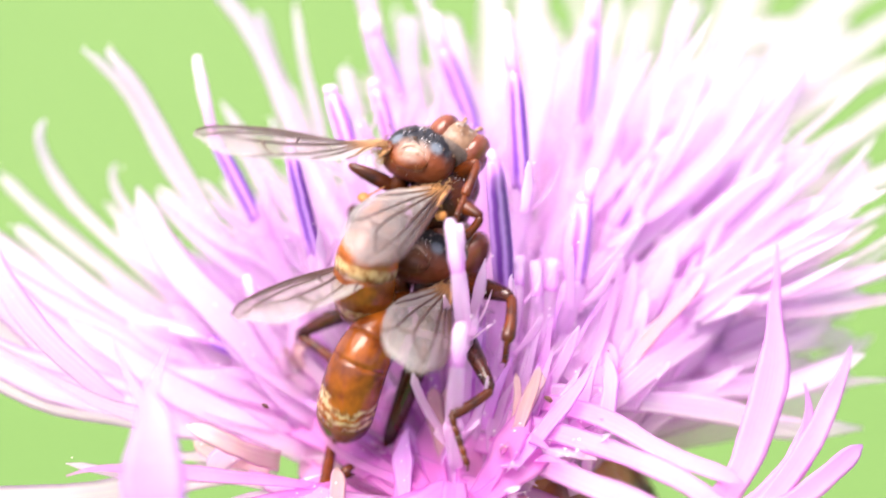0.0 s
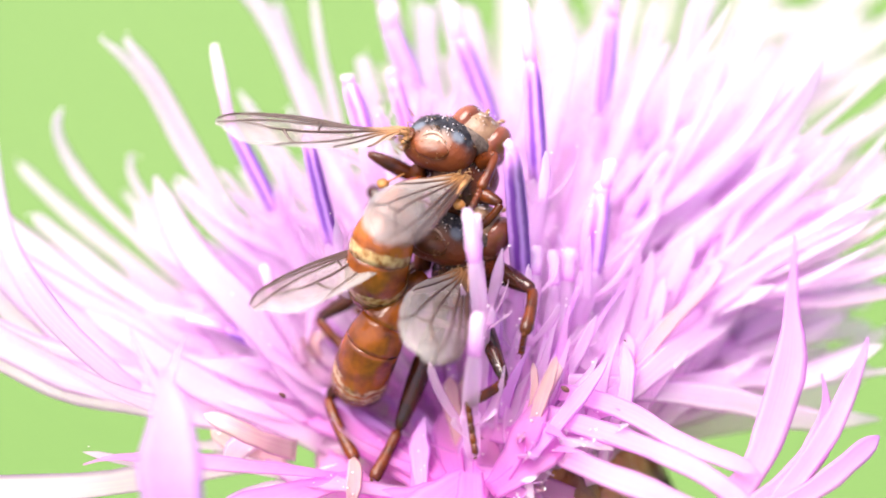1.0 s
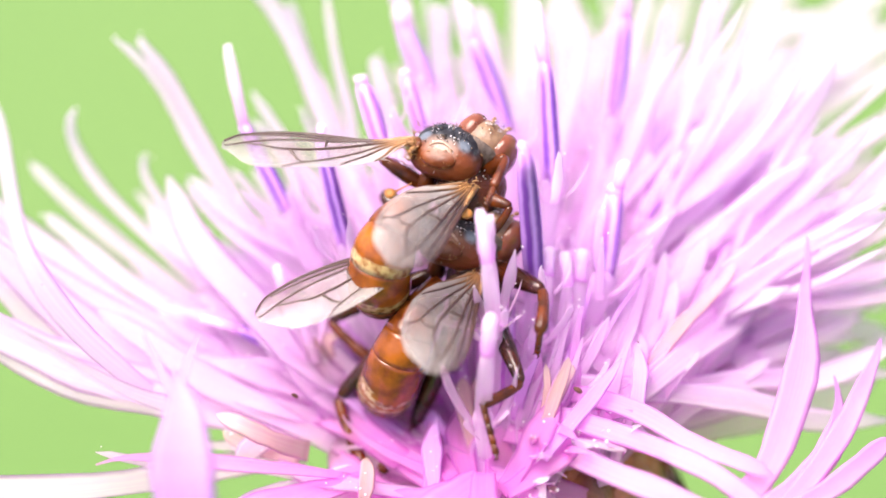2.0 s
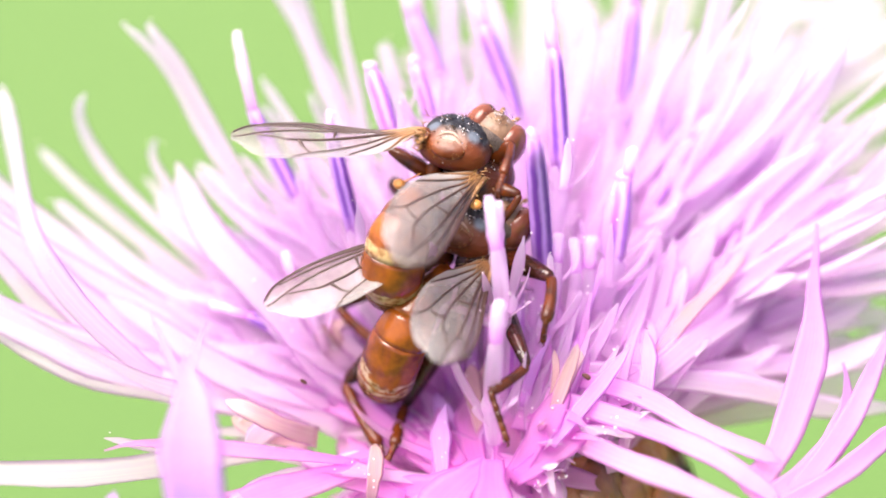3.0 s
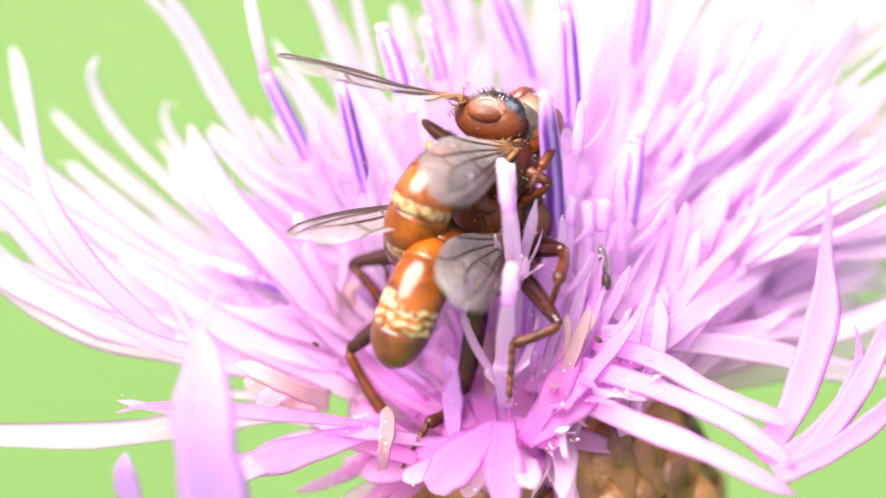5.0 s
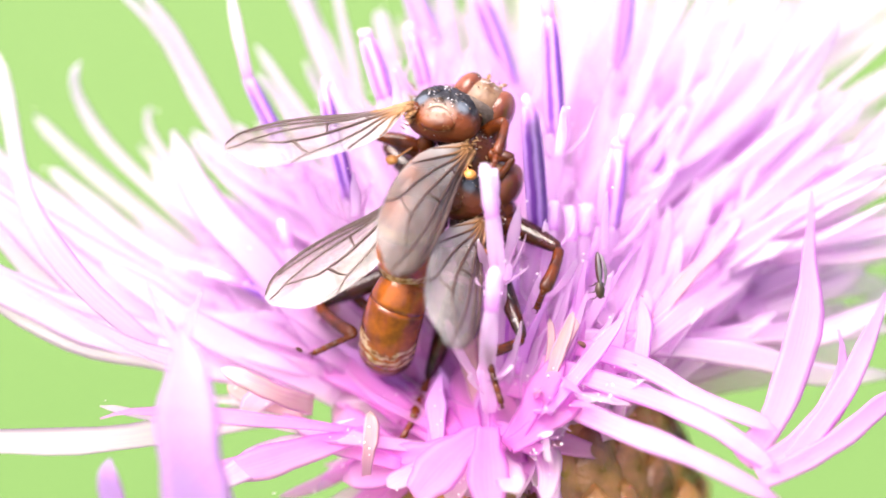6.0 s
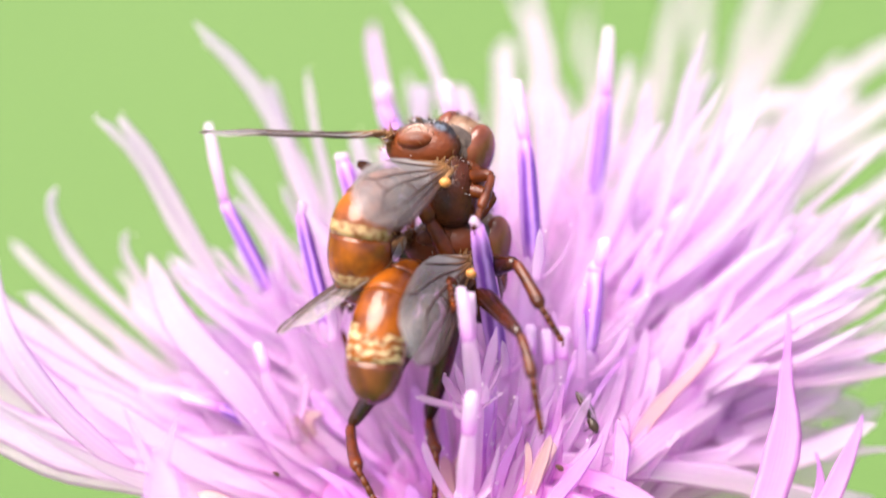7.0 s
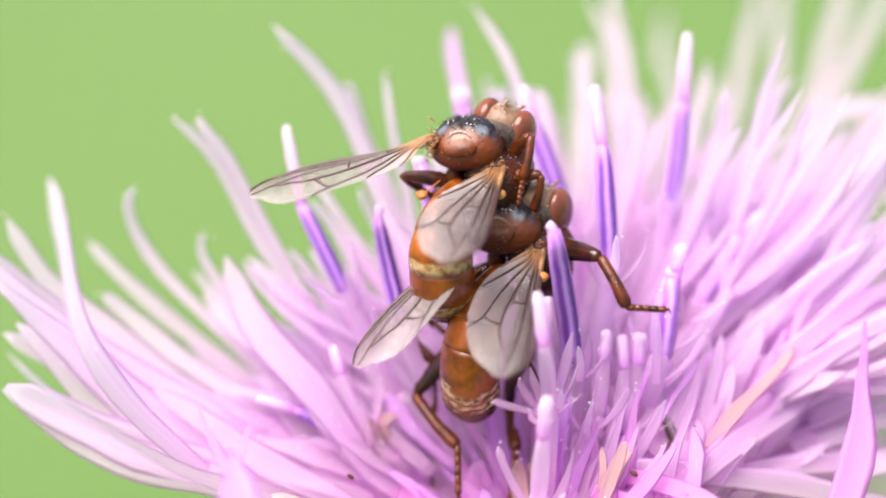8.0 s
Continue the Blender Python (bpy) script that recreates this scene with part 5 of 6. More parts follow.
    bristles(fly, spots, 0.22)
    spots = []
    for _ in range(40):
        a = r.uniform(-0.7, 0.7)
        d = Vector((r.uniform(-0.5, 0.4), math.sin(a), math.cos(a)))
        spots.append((SKULL + Vector((d.x * 0.8, d.y * 1.12, d.z * 1.2)), d))
    bristles(fly, spots, 0.22)
    bm = bmesh.new()
    for _ in range(40):
        q = r.uniform(0.02, 0.06)
        ball(bm, SKULL * 0.62 + Vector((r.gauss(0, 0.12), r.gauss(0, 0.5), 0.7 + r.gauss(0, 0.16))), (q, q, q), 4, 6)
    for _ in range(260):
        a, b = r.uniform(0, 2 * math.pi), r.uniform(0.2, 1.75)
        d = Vector((math.cos(a) * math.sin(b), math.sin(a) * math.sin(b), math.cos(b)))
        q = r.uniform(0.010, 0.032)
        spot = Vector((0.46 + d.x * 1.13, d.y * 1.43, 0.51 + d.z * 1.0 - 0.06 * d.x * d.x))
        if r.random() < 0.3:
            spot = LEAN.inverted() @ Vector((0.30, -1.25, -0.85)) + Vector((d.x * 1.32, d.y * 1.27, d.z * 1.57))
        elif r.random() < 0.4:
            spot = SKULL + Vector((d.x * 0.92, d.y * 1.2, d.z * 1.24))
        ball(bm, spot, (q, q, q), 4, 6)
    part("pollen_grain", bm, POLLEN, fly, "clinging white pollen grains")
    segments = abdomen(fly, end, kinds, cuts, bones is MALE_BONES)
    wings = {s: wing(fly, s) for s in SIDES}
    legs = {(k, s): leg(fly, k, s, bones) for k in HIPS for s in SIDES}
    for x, yy, z in HIPS.values():
        for s in SIDES:
            bm = bmesh.new()
            ball(bm, (x, yy * 0.98 * s, z + 0.2), (0.40, 0.36, 0.55), 10, 12, bend=lambda p: p * (1 + 0.2 * noise.noise(p * 2.5)))
            part("coxa", bm, LEG, fly, "glossy rust-red leg base")
    return fly, wings, legs, segments


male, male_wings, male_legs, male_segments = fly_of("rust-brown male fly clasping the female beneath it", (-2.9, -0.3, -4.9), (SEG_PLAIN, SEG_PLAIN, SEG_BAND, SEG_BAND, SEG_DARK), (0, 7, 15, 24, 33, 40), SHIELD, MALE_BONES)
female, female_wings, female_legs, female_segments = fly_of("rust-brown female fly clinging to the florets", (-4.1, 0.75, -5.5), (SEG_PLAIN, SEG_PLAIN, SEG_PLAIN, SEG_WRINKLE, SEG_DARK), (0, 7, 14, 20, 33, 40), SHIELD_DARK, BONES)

# places of both flies, and the spread of their wings, second by second
MALE = [
    (0, -1.72, 1.58, 14.74, 23.3, -9.7, 65.5),
    (0.2, -1.45, 1.81, 15.13, 22.5, 6.7, 64.7),
    (0.5, -1.60, 1.62, 14.81, 23.0, -7.0, 65.3),
    (1, -1.60, 1.60, 14.78, 25.0, -7.2, 64.3),
    (1.5, -1.82, 1.51, 14.60, 23.8, -8.0, 64.4),
    (3, -1.84, 1.37, 14.37, 25.0, -8.8, 65.3),
    (3.5, -2.08, 1.27, 14.21, 22.5, -8.4, 70.4),
    (4, -2.13, 1.26, 14.19, 24.0, -8.9, 66.4),
]
MALE += [
    (5.3, -0.49, 1.16, 13.99, 21.7, 16.9, 61.5),
    (5.5, -0.30, 1.14, 13.96, 21.3, 15.4, 64.1),
    (6, -2.03, 1.28, 14.24, 22.0, -11.4, 68.6),
    (6.5, -3.25, 2.19, 15.80, 18.2, -13.1, 68.2),
    (6.7, -2.79, 2.84, 16.92, 15.1, -10.3, 71.3),
    (7, -1.94, 3.09, 17.34, 9.6, 15.3, 63.6),
    (7.2, -2.70, 3.00, 17.20, 12.4, -10.5, 72.9),
    (7.5, -3.32, 3.14, 17.44, 9.2, -10.0, 73.3),
    (8, -3.13, 3.17, 17.50, 11.2, -9.2, 72.7),
]
FEMALE = [
    (0, -1.68, 0.07, 11.17, 20.2, -9.4, 68.5),
    (0.2, -1.39, 0.53, 11.83, 19.8, -3.5, 62.3),
    (0.5, -1.45, 0.28, 11.46, 25.4, -14.3, 61.2),
    (1, -1.57, 0.31, 11.50, 25.6, -16.5, 59.7),
    (1.5, -1.52, 0.26, 11.42, 24.2, -14.4, 62.3),
    (3, -1.52, 0.19, 11.31, 24.4, -14.6, 63.9),
    (3.5, -1.82, 0.23, 11.37, 21.0, -14.2, 68.8),
    (4, -1.72, 0.13, 11.24, 22.2, -12.5, 66.9),
]
FEMALE += [
    (5.3, -0.80, -0.09, 10.66, 19.4, 17.8, 65.0),
    (5.5, -0.64, -0.10, 10.67, 19.5, 16.4, 66.9),
    (6, -1.67, 0.27, 11.45, 18.5, -18.0, 68.1),
    (6.5, -1.68, 1.24, 13.16, 13.7, -16.8, 71.3),
    (6.7, -1.32, 1.74, 14.01, 10.6, -11.9, 74.7),
    (7, -1.19, 1.70, 13.88, 4.9, 18.2, 69.2),
    (7.2, -1.35, 1.84, 14.18, 11.6, -13.4, 73.3),
    (7.5, -1.78, 1.91, 14.24, 7.9, -19.4, 72.2),
    (8, -1.61, 2.04, 14.49, 6.2, -14.8, 75.3),
]
MALE_WINGS = {}
MALE_WINGS[1] = [
    (0, -157.0, 12.4, 112.6), (0.2, -158.7, 14.4, 113.4), (0.5, -154.9, 13.2, 113.3), (1, -159.6, 14.9, 114.5),
    (1.5, -161.8, 16.2, 116.9), (3, -160.5, 17.8, 116.1), (3.5, -166.4, 18.5, 111.9), (4, -167.3, 18.4, 118.4),
    (5.3, -162.6, 9.1, 119.6), (5.5, -164.1, 8.1, 118.8), (6, -164.7, 19.5, 123.5), (6.5, -174.5, 21.6, 127.5),
    (6.7, -161.3, 20.0, 120.7), (7, -161.4, 15.3, 116.5), (7.2, -162.8, 17.7, 118.1), (7.5, -154.9, 13.2, 121.1),
    (8, -160.8, 19.5, 118.6),
]
MALE_WINGS[-1] = [
    (0, -174.7, -10.6, 178.4), (0.2, 175.0, -7.1, 180.1), (0.5, -165.1, -13.0, 178.4), (1, -168.9, -11.9, 178.9),
    (1.5, -173.9, -9.8, 180.9), (3, 171.7, -5.6, 180.4), (3.5, 171.7, 0.1, 177.2), (4, 171.9, -0.4, 179.1),
    (5.3, 169.5, 2.7, -170.6), (5.5, 168.1, 0.4, -172.4), (6, 153.4, 8.7, 181.0), (6.5, 149.1, 10.0, -176.9),
    (6.7, 157.5, -5.0, -174.8), (7, 159.9, 8.5, -174.0), (7.2, 167.7, 1.7, 180.9), (7.5, -176.3, -10.6, -175.9),
    (8, -170.0, -6.7, -175.0),
]
FEMALE_WINGS = {}
FEMALE_WINGS[1] = [
    (0, -152.3, 7.4, 146.4), (0.2, -129.8, 10.7, 153.2), (0.5, -144.3, 8.2, 150.9), (1, -145.9, 7.1, 152.4),
    (1.5, -155.2, 13.9, 147.6), (3, -160.0, 18.9, 144.6), (3.5, -162.2, 17.1, 143.1), (4, -168.8, 24.5, 139.7),
    (5.3, -162.0, 21.6, 147.8), (5.5, -166.4, 21.4, 149.7), (6, -165.2, 23.9, 144.1), (6.5, -193.3, 28.0, 146.2),
    (6.7, -176.5, 27.2, 151.4), (7, -153.1, 31.9, 153.9), (7.2, -151.8, 21.9, 163.3), (7.5, -142.2, 8.2, 158.4),
    (8, -149.4, 19.9, 153.4),
]
FEMALE_WINGS[-1] = [
    (0, -180.2, -15.0, -169.0), (0.2, 179.6, -11.0, -161.9), (0.5, -179.0, -20.0, -168.5), (1, -179.9, -22.9, -163.4),
    (1.5, -178.6, -16.6, -168.6), (3, -178.5, -14.5, -170.6), (3.5, -176.0, -10.4, -169.2), (4, -175.6, -10.6, -167.1),
    (5.3, 166.0, 7.9, -168.2), (5.5, 168.1, 8.3, -169.2), (6, 149.4, -6.7, -167.6), (6.5, 139.2, 15.8, -167.1),
    (6.7, 146.4, -10.3, -170.9), (7, 131.7, 25.6, -172.6), (7.2, 153.4, 6.5, -171.6), (7.5, 172.4, -10.3, -170.3),
    (8, 172.9, 0.1, -173.2),
]


# turn (degrees, about two axes) of the abdomen at the waist
SWING = {"male": [(0, 4.8, 14.6), (0.5, 2.4, 2.8), (1, 3.0, 13.3), (1.5, -3.5, 7.1), (3, 4.3, 11.3), (3.5, 2.0, 10.6), (4, 4.4, 18.5), (5.5, -10.6, 15.7), (6, 8.4, 22.4), (6.5, 2.5, 26.0), (7, -5.9, 7.6), (7.5, -0.3, 12.5), (8, -0.5, 18.5)],
         "female": [(0, -2.5, 13.5), (0.5, -14.1, 20.9), (1, -9.8, 18.0), (1.5, -15.6, 30.9), (3, -10.8, 18.7), (3.5, -9.4, 17.8), (4, -10.3, 24.3), (5.5, 21.2, 15.2), (6, -5.4, 12.1), (6.5, -6.7, 13.5), (7, 9.5, 10.3), (7.5, -12.0, 21.1), (8, -9.4, 13.9)]}
WAIST = LEAN.inverted() @ Vector((-1.0, 0, -0.5))


def swing_rows(table):
    hub = Matrix.Translation(WAIST * MM) @ LEAN.inverted()
    return [(t, hub @ pose(0, 0, 0, 0, b, c) @ hub.inverted()) for t, b, c in table]


def rows_of(table, scale=MM):
    return [(t, pose(x * scale, y * scale, z * scale, a, b, c) @ Matrix.Translation((0, -0.22 * scale, 0)) @ LEAN) for t, x, y, z, a, b, c in table]


def settle(side, table):
    return [(t, Matrix.Translation(WING_ROOT[side] * MM) @ LEAN.inverted() @ pose(0, 0, 0, a, b, c)) for t, a, b, c in table]


def turned(org, way, up):
    """A pose at org whose x axis points along way and whose z axis leans to up."""
    xx = way.normalized()
    yy = up.cross(xx).normalized()
    m = Matrix((xx, yy, xx.cross(yy))).transposed().to_4x4()
    m.translation = org
    return m


def joint(hip, ankle, toe, a, b, pole):
    """Poses of thigh (at its body), shin and foot (at their thigh) that bring the ankle to its place."""
    d = ankle - hip
    reach = max(abs(a - b) + 0.15, min(d.length, a + b - 0.1))
    along = d.normalized()
    x = (a * a - b * b + reach * reach) / (2 * reach)
    h = math.sqrt(max(0.0, a * a - x * x))
    out = (pole - along * pole.dot(along)).normalized()
    knee = hip + along * x + out * h
    ankle = hip + along * reach
    thigh = turned(hip, knee - hip, out)
    shin = thigh.inverted() @ turned(knee, ankle - knee, out)
    foot = thigh.inverted() @ turned(ankle, toe - ankle, out)
    for m in (thigh, shin, foot):
        m.translation *= MM
    return thigh, shin, foot


# knee, ankle and toe of each leg that stands on the flower, and when; the male's legs hold the female's body
FEET = {}
FEET[("front", 1)] = [(0, (-3.34, 4.39, 11.6), (-2.67, 4.11, 11.12), (-2.45, 3.89, 10.74)),
    (6.3, (-3.34, 4.39, 11.6), (-2.67, 4.11, 11.12), (-2.45, 3.89, 10.74)),
    (7, (-3.56, 6.04, 14.46), (-3.01, 5.82, 14.08), (-2.9, 5.6, 13.7)),
    (8, (-3.56, 6.04, 14.46), (-3.01, 5.82, 14.08), (-2.9, 5.6, 13.7))]
FEET[("middle", 1)] = [(0, (-5.08, 1.21, 8.1), (-4.43, 0.33, 6.58), (-4.43, -0.21, 5.63)),
    (6.3, (-5.08, 1.21, 8.1), (-4.43, 0.33, 6.58), (-4.43, -0.21, 5.63)),
    (7, (-4.43, 2.64, 10.56), (-4.21, 1.87, 9.24), (-4.21, 1.32, 8.29)),
    (8, (-4.43, 2.64, 10.56), (-4.21, 1.87, 9.24), (-4.21, 1.32, 8.29))]
FEET[("front", -1)] = [
    (0, (2.0, -2.12, 11.23), (1.79, -4.17, 10.47), (1.73, -3.43, 9.17)),
    (0.5, (2.08, -2.15, 11.27), (1.89, -4.17, 10.41), (1.83, -3.45, 9.09)),
    (1, (2.18, -2.03, 11.06), (1.81, -4.08, 10.34), (1.71, -3.34, 9.04)),
    (1.5, (2.07, -2.14, 11.18), (1.92, -4.25, 10.58), (1.84, -3.53, 9.25)),
    (3, (2.06, -2.16, 11.11), (1.8, -4.23, 10.41), (1.71, -3.51, 9.08)),
    (3.5, (2.25, -1.64, 10.94), (1.84, -3.57, 9.98), (1.72, -2.86, 8.63)),
    (4, (2.4, -1.7, 10.86), (1.9, -3.61, 9.88), (1.76, -2.87, 8.57)),
    (5.5, (1.65, -3.2, 11.19), (1.55, -5.37, 11.56), (1.52, -4.55, 10.39)),
    (6, (2.56, -1.52, 10.58), (1.91, -3.51, 9.9), (1.69, -2.72, 8.68)),
    (6.5, (0.97, -0.52, 15.15), (1.44, -1.32, 17.14), (2.42, -0.02, 19.06)),
    (7, (1.73, -0.96, 15.01), (2.66, -2.7, 14.03), (3.24, -2.93, 13.07)),
    (7.5, (2.19, -0.04, 14.82), (2.91, -1.08, 13.02), (3.73, -1.32, 12.07)),
    (8, (2.06, -0.14, 15.02), (3.08, -1.41, 13.55), (4.26, -1.22, 13.37)),
]
FEET[("middle", -1)] = [
    (0, (1.22, -4.5, 8.58), (-0.33, -5.62, 8.16), (0.24, -6.33, 6.48)),
    (0.5, (1.1, -4.22, 8.39), (-0.33, -5.55, 8.27), (0.3, -6.37, 6.44)),
    (1, (1.09, -4.04, 8.22), (-0.34, -5.36, 8.12), (-0.07, -6.11, 6.39)),
    (1.5, (1.24, -4.1, 8.23), (-0.26, -5.34, 8.18), (0.16, -6.21, 6.26)),
    (3, (1.12, -4.35, 8.53), (-0.29, -5.66, 8.21), (0.34, -6.41, 6.49)),
    (3.5, (1.24, -3.8, 7.96), (-0.33, -4.95, 7.84), (0.26, -5.81, 5.95)),
    (4, (1.27, -4.2, 8.26), (-0.34, -5.3, 8.19), (0.3, -6.25, 6.16)),
    (5.5, (2.15, -5.38, 9.41), (0.35, -5.76, 8.74), (0.04, -6.61, 6.83)),
    (6, (1.14, -3.8, 7.96), (-0.26, -5.13, 8.16), (0.37, -6.03, 6.22)),
    (6.5, (2.32, -2.84, 11.21), (1.82, -4.6, 10.53), (2.45, -4.68, 9.84)),
    (7, (1.85, -3.58, 13.4), (2.27, -5.24, 12.47), (2.5, -5.69, 11.16)),
    (7.5, (-0.64, 4.13, 8.95), (-0.55, 2.18, 9.06), (-0.44, 2.27, 8.62)),
    (8, (-0.66, 3.97, 9.1), (-0.57, 2.03, 9.2), (-0.34, 2.07, 8.67)),
]
FEET[("hind", -1)] = [
    (0, (-2.84, -1.59, 4.79), (-4.47, -2.89, 3.82), (-4.92, -3.05, 3.02)),
    (0.5, (-3.17, -1.32, 4.75), (-3.88, -3.33, 3.89), (-4.35, -3.67, 2.83)),
    (1, (-2.94, -2.23, 4.92), (-3.91, -3.97, 3.78), (-4.24, -4.14, 2.98)),
    (1.5, (-2.8, -1.46, 4.54), (-4.17, -2.75, 3.22), (-4.61, -2.92, 2.43)),
    (3, (-3.3, -1.11, 5.06), (-3.9, -3.16, 4.23), (-4.62, -3.79, 2.73)),
    (3.5, (-2.76, -0.95, 5.37), (-3.32, -2.46, 7.01), (-3.43, -1.87, 7.41)),
    (4, (-2.46, -1.36, 4.85), (-3.21, -3.39, 4.08), (-3.97, -4.09, 2.47)),
    (5.5, (-1.52, -2.77, 4.52), (-3.03, -4.5, 4.47), (-4.22, -5.32, 2.7)),
    (6, (-2.34, -1.24, 4.81), (-3.04, -3.26, 3.95), (-4.13, -4.02, 2.26)),
    (6.5, (-1.53, -0.36, 6.48), (-2.07, -1.55, 4.59), (-2.74, -1.97, 3.37)),
    (7, (-1.18, -0.42, 8.92), (-1.26, -2.21, 7.48), (-1.31, -2.87, 5.86)),
    (7.5, (-1.22, 1.08, 8.81), (-1.01, -0.82, 7.54), (-0.9, -1.25, 6.28)),
    (8, (-1.01, 0.81, 8.65), (-1.04, -0.57, 6.8), (-1.21, -1.29, 5.08)),
]
FEET[("hind", 1)] = [
    (0, (-4.76, -1.39, 4.55), (-5.11, -4.34, 3.86), (-5.45, -4.99, 2.36)),
    (0.5, (-5.5, -0.35, 5.66), (-4.08, -1.79, 3.38), (-4.08, -2.3, 2.04)),
    (1, (-5.67, -0.66, 5.42), (-4.56, -3.23, 4.2), (-4.36, -3.62, 3.04)),
    (1.5, (-5.73, -0.52, 5.43), (-4.89, -2.52, 3.28), (-4.4, -2.89, 2.15)),
    (3, (-5.65, -0.47, 5.52), (-4.45, -2.84, 4.02), (-4.08, -3.43, 2.57)),
    (3.5, (-5.3, -0.77, 5.15), (-4.45, -3.56, 4.26), (-4.36, -4.32, 2.56)),
    (4, (-6.02, -0.06, 6.43), (-4.25, -1.54, 4.45), (-4.99, -2.57, 2.33)),
    (5.5, (-5.67, -1.72, 5.71), (-4.69, -3.27, 3.28), (-5.32, -4.16, 1.42)),
    (6, (-5.77, 0.78, 7.48), (-5.23, -2.21, 7.2), (-5.84, -2.11, 6.81)),
    (6.5, (-4.59, 0.11, 6.59), (-4.69, -2.49, 4.99), (-6.11, -3.23, 3.36)),
    (7, (-4.53, -1.28, 8.09), (-4.23, -4.32, 8.03), (-3.66, -4.62, 6.96)),
    (7.5, (-4.54, 0.96, 7.87), (-4.25, -2.05, 7.53), (-4.36, -2.36, 6.46)),
    (8, (-4.83, 1.07, 8.42), (-3.28, -1.34, 7.39), (-3.23, -2.0, 5.76)),
]
HOLDS = {}
HOLDS[("front", -1)] = [
    (0, (0.77, 0.82, 15.4), (0.25, -0.66, 14.76), (0.04, -1.26, 14.5)),
    (0.5, (0.9, 0.8, 15.4), (0.39, -0.68, 14.75), (0.18, -1.28, 14.49)),
    (1, (0.81, 0.71, 15.34), (0.19, -0.72, 14.66), (-0.05, -1.29, 14.39)),
    (1.5, (0.71, 0.81, 15.26), (0.16, -0.71, 14.76), (-0.07, -1.32, 14.56)),
    (3, (0.56, 0.85, 15.2), (0.22, -0.74, 14.74), (0.08, -1.38, 14.55)),
    (3.5, (0.59, 0.79, 14.81), (0.21, -0.75, 14.2), (0.05, -1.37, 13.95)),
    (4, (0.54, 0.71, 14.78), (0.2, -0.84, 14.18), (0.07, -1.46, 13.93)),
    (5.5, (2.32, -0.14, 13.98), (1.55, -1.59, 13.51), (1.24, -2.16, 13.33)),
    (6, (0.52, 0.62, 14.91), (0.14, -0.92, 14.3), (-0.01, -1.54, 14.05)),
    (6.5, (-0.45, 1.66, 16.52), (-0.57, 0.25, 15.58), (-0.62, -0.31, 15.2)),
    (7, (0.88, 1.61, 17.38), (0.43, 0.1, 16.73), (0.25, -0.5, 16.47)),
    (7.5, (-0.7, 2.7, 18.53), (-0.97, 1.92, 17.04), (-1.07, 1.6, 16.44)),
    (8, (-0.55, 2.86, 18.62), (-0.86, 2.08, 17.14), (-0.98, 1.77, 16.55)),
]
HOLDS[("middle", 1)] = [
    (0, (-4.05, 2.47, 14.4), (-3.38, 3.3, 13.57), (-3.12, 3.63, 13.24)),
    (0.5, (-3.92, 2.48, 14.5), (-3.2, 3.28, 13.69), (-2.91, 3.6, 13.36)),
    (1, (-3.97, 2.47, 14.45), (-3.31, 3.31, 13.63), (-3.05, 3.65, 13.3)),
    (1.5, (-4.07, 2.46, 14.42), (-3.39, 3.34, 13.64), (-3.13, 3.69, 13.33)),
    (3, (-4.1, 2.35, 14.21), (-3.38, 3.17, 13.43), (-3.08, 3.5, 13.12)),
    (3.5, (-4.48, 2.04, 13.77), (-3.46, 2.42, 12.98), (-3.05, 2.58, 12.67)),
    (4, (-4.5, 2.12, 13.82), (-3.39, 2.33, 13.09), (-2.95, 2.42, 12.79)),
    (5.5, (-2.57, 1.76, 13.92), (-1.86, 2.65, 13.2), (-1.57, 3.0, 12.91)),
    (6, (-4.47, 2.23, 13.43), (-3.3, 2.28, 12.75), (-2.84, 2.3, 12.48)),
    (6.5, (-5.43, 3.64, 14.87), (-4.26, 3.7, 14.2), (-3.79, 3.72, 13.93)),
    (7, (-4.18, 3.41, 16.98), (-3.39, 4.15, 16.17), (-3.07, 4.44, 15.85)),
    (7.5, (-5.58, 3.62, 16.53), (-4.77, 4.23, 15.64), (-4.44, 4.48, 15.29)),
    (8, (-5.46, 3.6, 16.5), (-4.73, 4.27, 15.58), (-4.44, 4.54, 15.21)),
]
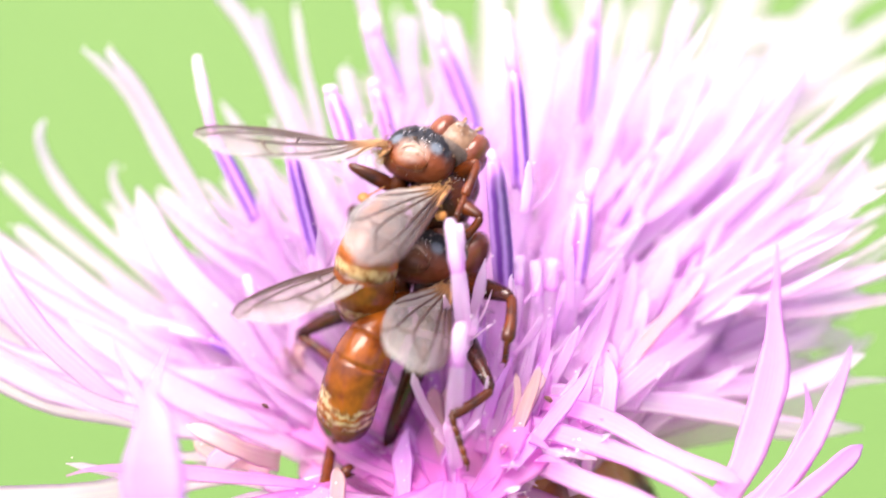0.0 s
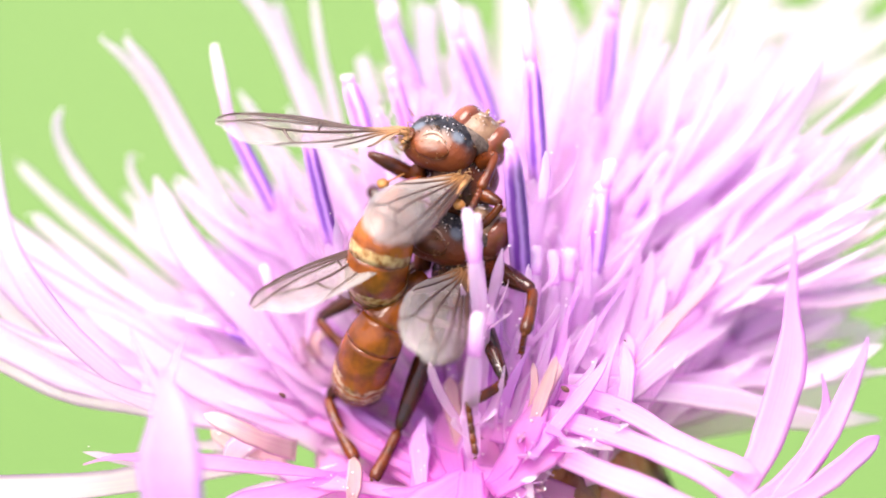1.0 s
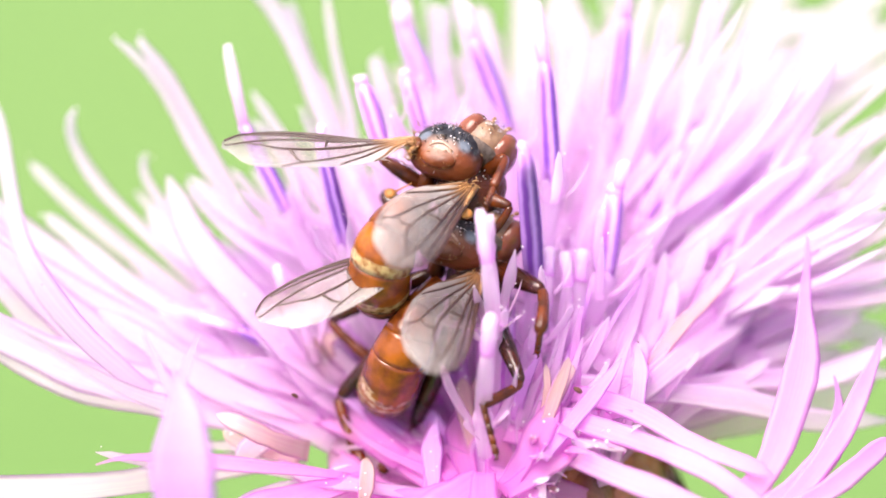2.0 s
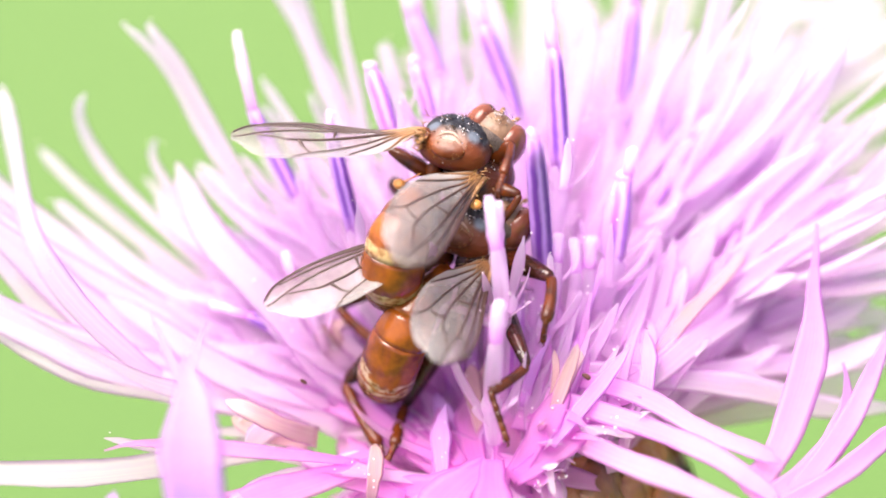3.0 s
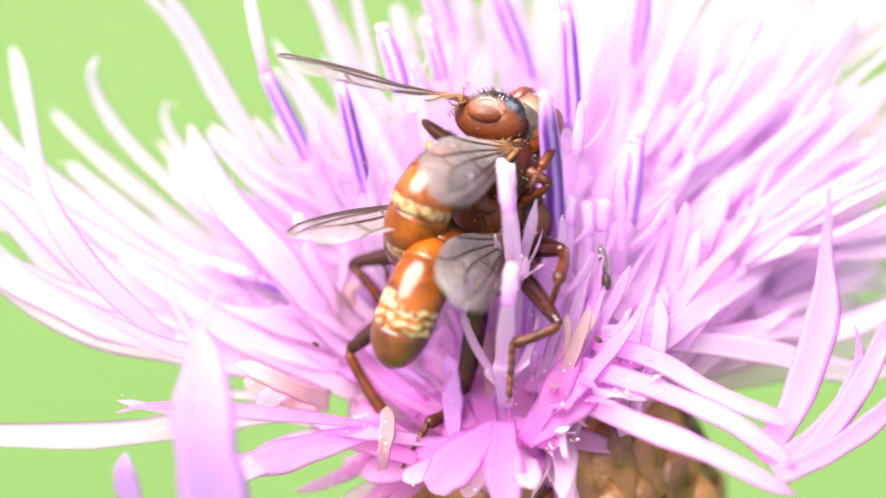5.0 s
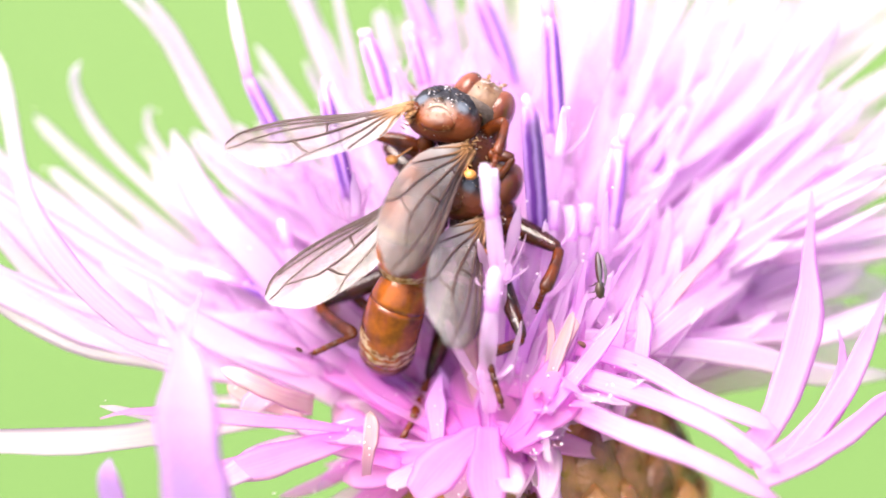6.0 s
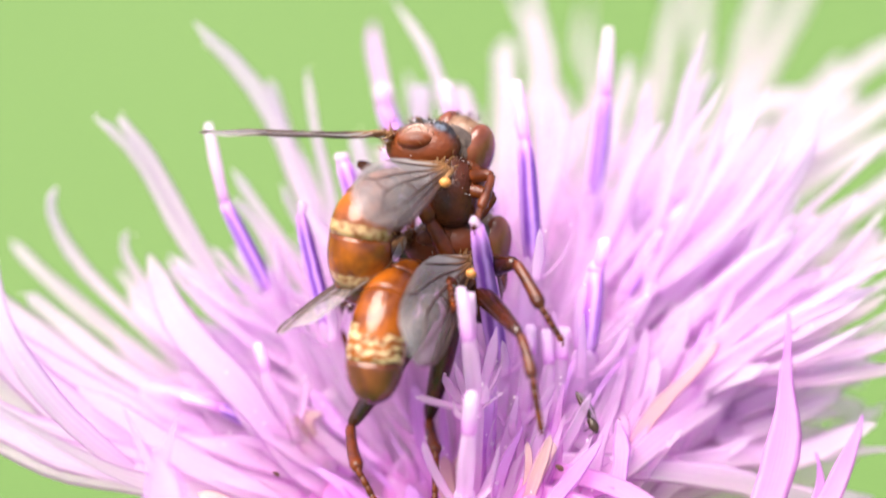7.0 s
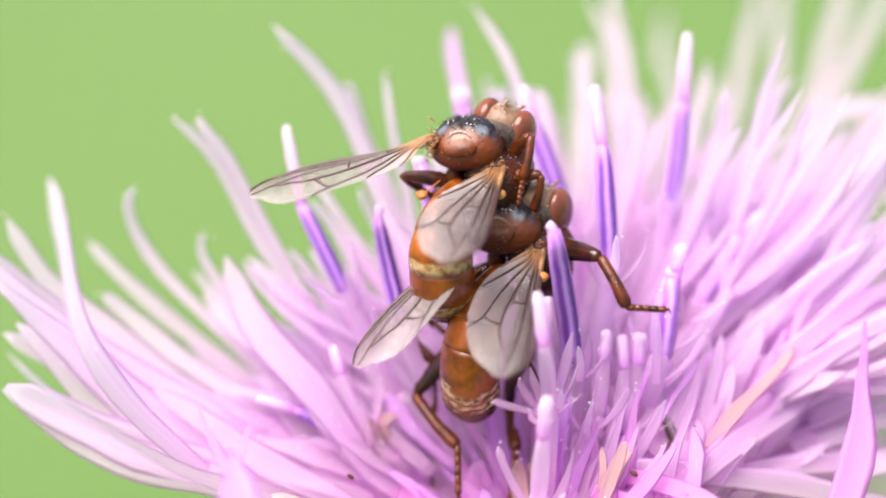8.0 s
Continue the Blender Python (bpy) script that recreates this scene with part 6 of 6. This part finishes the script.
HOLDS[("hind", 1)] = [
    (0, (-5.23, 2.56, 8.49), (-4.74, 1.83, 8.3), (-4.55, 1.54, 8.23)),
    (0.5, (-4.82, 2.92, 8.52), (-4.44, 2.1, 8.48), (-4.29, 1.78, 8.47)),
    (1, (-5.23, 2.29, 8.51), (-4.79, 1.52, 8.4), (-4.61, 1.21, 8.35)),
    (1.5, (-5.23, 2.58, 8.31), (-4.78, 1.8, 8.25), (-4.6, 1.49, 8.23)),
    (3, (-5.1, 2.71, 8.05), (-4.65, 1.93, 7.99), (-4.47, 1.62, 7.97)),
    (3.5, (-5.36, 1.87, 7.76), (-4.91, 1.09, 7.71), (-4.73, 0.78, 7.69)),
    (4, (-5.32, 1.88, 7.63), (-4.87, 1.1, 7.58), (-4.69, 0.79, 7.56)),
    (5.5, (-4.4, 2.1, 8.72), (-4.45, 1.64, 7.94), (-4.47, 1.46, 7.64)),
    (6, (-4.92, 2.27, 7.62), (-4.47, 1.49, 7.57), (-4.29, 1.18, 7.55)),
    (6.5, (-5.0, 2.87, 8.66), (-4.49, 2.25, 8.25), (-4.29, 2.0, 8.09)),
    (7, (-4.81, 3.57, 11.3), (-4.32, 2.84, 11.08), (-4.13, 2.56, 10.99)),
    (7.5, (-4.96, 3.77, 10.43), (-4.51, 3.01, 10.22), (-4.33, 2.71, 10.14)),
    (8, (-4.69, 3.64, 10.41), (-4.2, 2.89, 10.33), (-4.0, 2.59, 10.3)),
]
GRIP = {"front": (0.9, 1.5, -0.5), "middle": (0.3, 1.25, 0.5), "hind": (-3.2, 1.3, -1.4)}
MALE_POLES = {"front": (1.0, 0.6, 0.15), "middle": (-0.1, 1.3, 0.3), "hind": (0.8, 0.0, -0.6)}


def foothold(steps, t):
    """Where knee, ankle and toe are at t, gliding from one hold to the next."""
    for (t0, *a), (t1, *b) in zip(steps, steps[1:]):
        if t <= t1:
            s = max(0.0, (t - t0) / (t1 - t0))
            s = s * s * (3 - 2 * s)
            return [Vector(p).lerp(Vector(q), s) for p, q in zip(a, b)]
    return [Vector(p) for p in steps[-1][1:]]


def step_legs(legs, body_rows, target, bones):
    for (which, side), pieces in legs.items():
        hip = Vector((HIPS[which][0], HIPS[which][1] * side, HIPS[which][2]))
        rows = ([], [], [])
        for t, m in body_rows:
            knee, ankle, toe = [(m.inverted() @ (p * MM)) / MM for p in target(which, side, t)]
            for k, q in enumerate(joint(hip, ankle, toe, *bones[(which, side)][:2], knee - hip)):
                rows[k].append((t, q))
        for piece, keys in zip(pieces, rows):
            walk(piece, keys)


def motions():
    m_rows, f_rows = rows_of(MALE), rows_of(FEMALE)
    walk(male, m_rows)
    walk(female, f_rows)
    for part_of, tables in ((male_wings, MALE_WINGS), (female_wings, FEMALE_WINGS)):
        for s in SIDES:
            walk(part_of[s], settle(s, tables[s]))
    for segments, table in ((male_segments, SWING["male"]), (female_segments, SWING["female"])):
        for segment in segments:
            walk(segment, swing_rows(table))
    f_at, m_at = dict(f_rows), dict(m_rows)

    def ground_hold(which, side, t):
        return foothold(FEET[(which, side)], t)

    def male_hold(which, side, t):
        if (which, side) in HOLDS:
            return foothold(HOLDS[(which, side)], t)
        x, y, z = GRIP[which]
        toe = f_at[t] @ (Vector((x, y * side, z)) * MM)
        hip = m_at[t] @ (Vector((HIPS[which][0], HIPS[which][1] * side, HIPS[which][2])) * MM)
        pole = MALE_POLES[which]
        knee = hip + m_at[t].to_3x3() @ (Vector((pole[0], pole[1] * side, pole[2])) * MM)
        ankle = toe.lerp(knee, 0.3)
        return knee / MM, ankle / MM, toe / MM

    step_legs(female_legs, f_rows, ground_hold, BONES)
    step_legs(male_legs, m_rows, male_hold, MALE_BONES)
    lean = Matrix.Rotation(radians(4.4), 4, Vector((0, -0.866, 0.5)))
    walk(midge, [
        (0, pose(0.00331, 0.00171, 0.00497, -30, 40, -70)),
        (4.6, pose(0.00350, 0.00152, 0.00663, -30, 40, -70)),
        (5.3, pose(0.00392, -0.00229, 0.01004, -30, 60, -80)),
        (6, pose(0.00405, -0.00250, 0.00967, -30, 65, -80)),
        (6.5, pose(0.00422, -0.00268, 0.00935, -30, 50, -60)),
        (7, pose(0.00460, -0.00155, 0.00854, -30, 45, -50)),
        (8, pose(0.00493, -0.00070, 0.00725, -30, 50, -60))])
    walk(nudged, [(0, Matrix()), (6.15, Matrix()), (6.5, lean), (8.0, lean)])


motions()
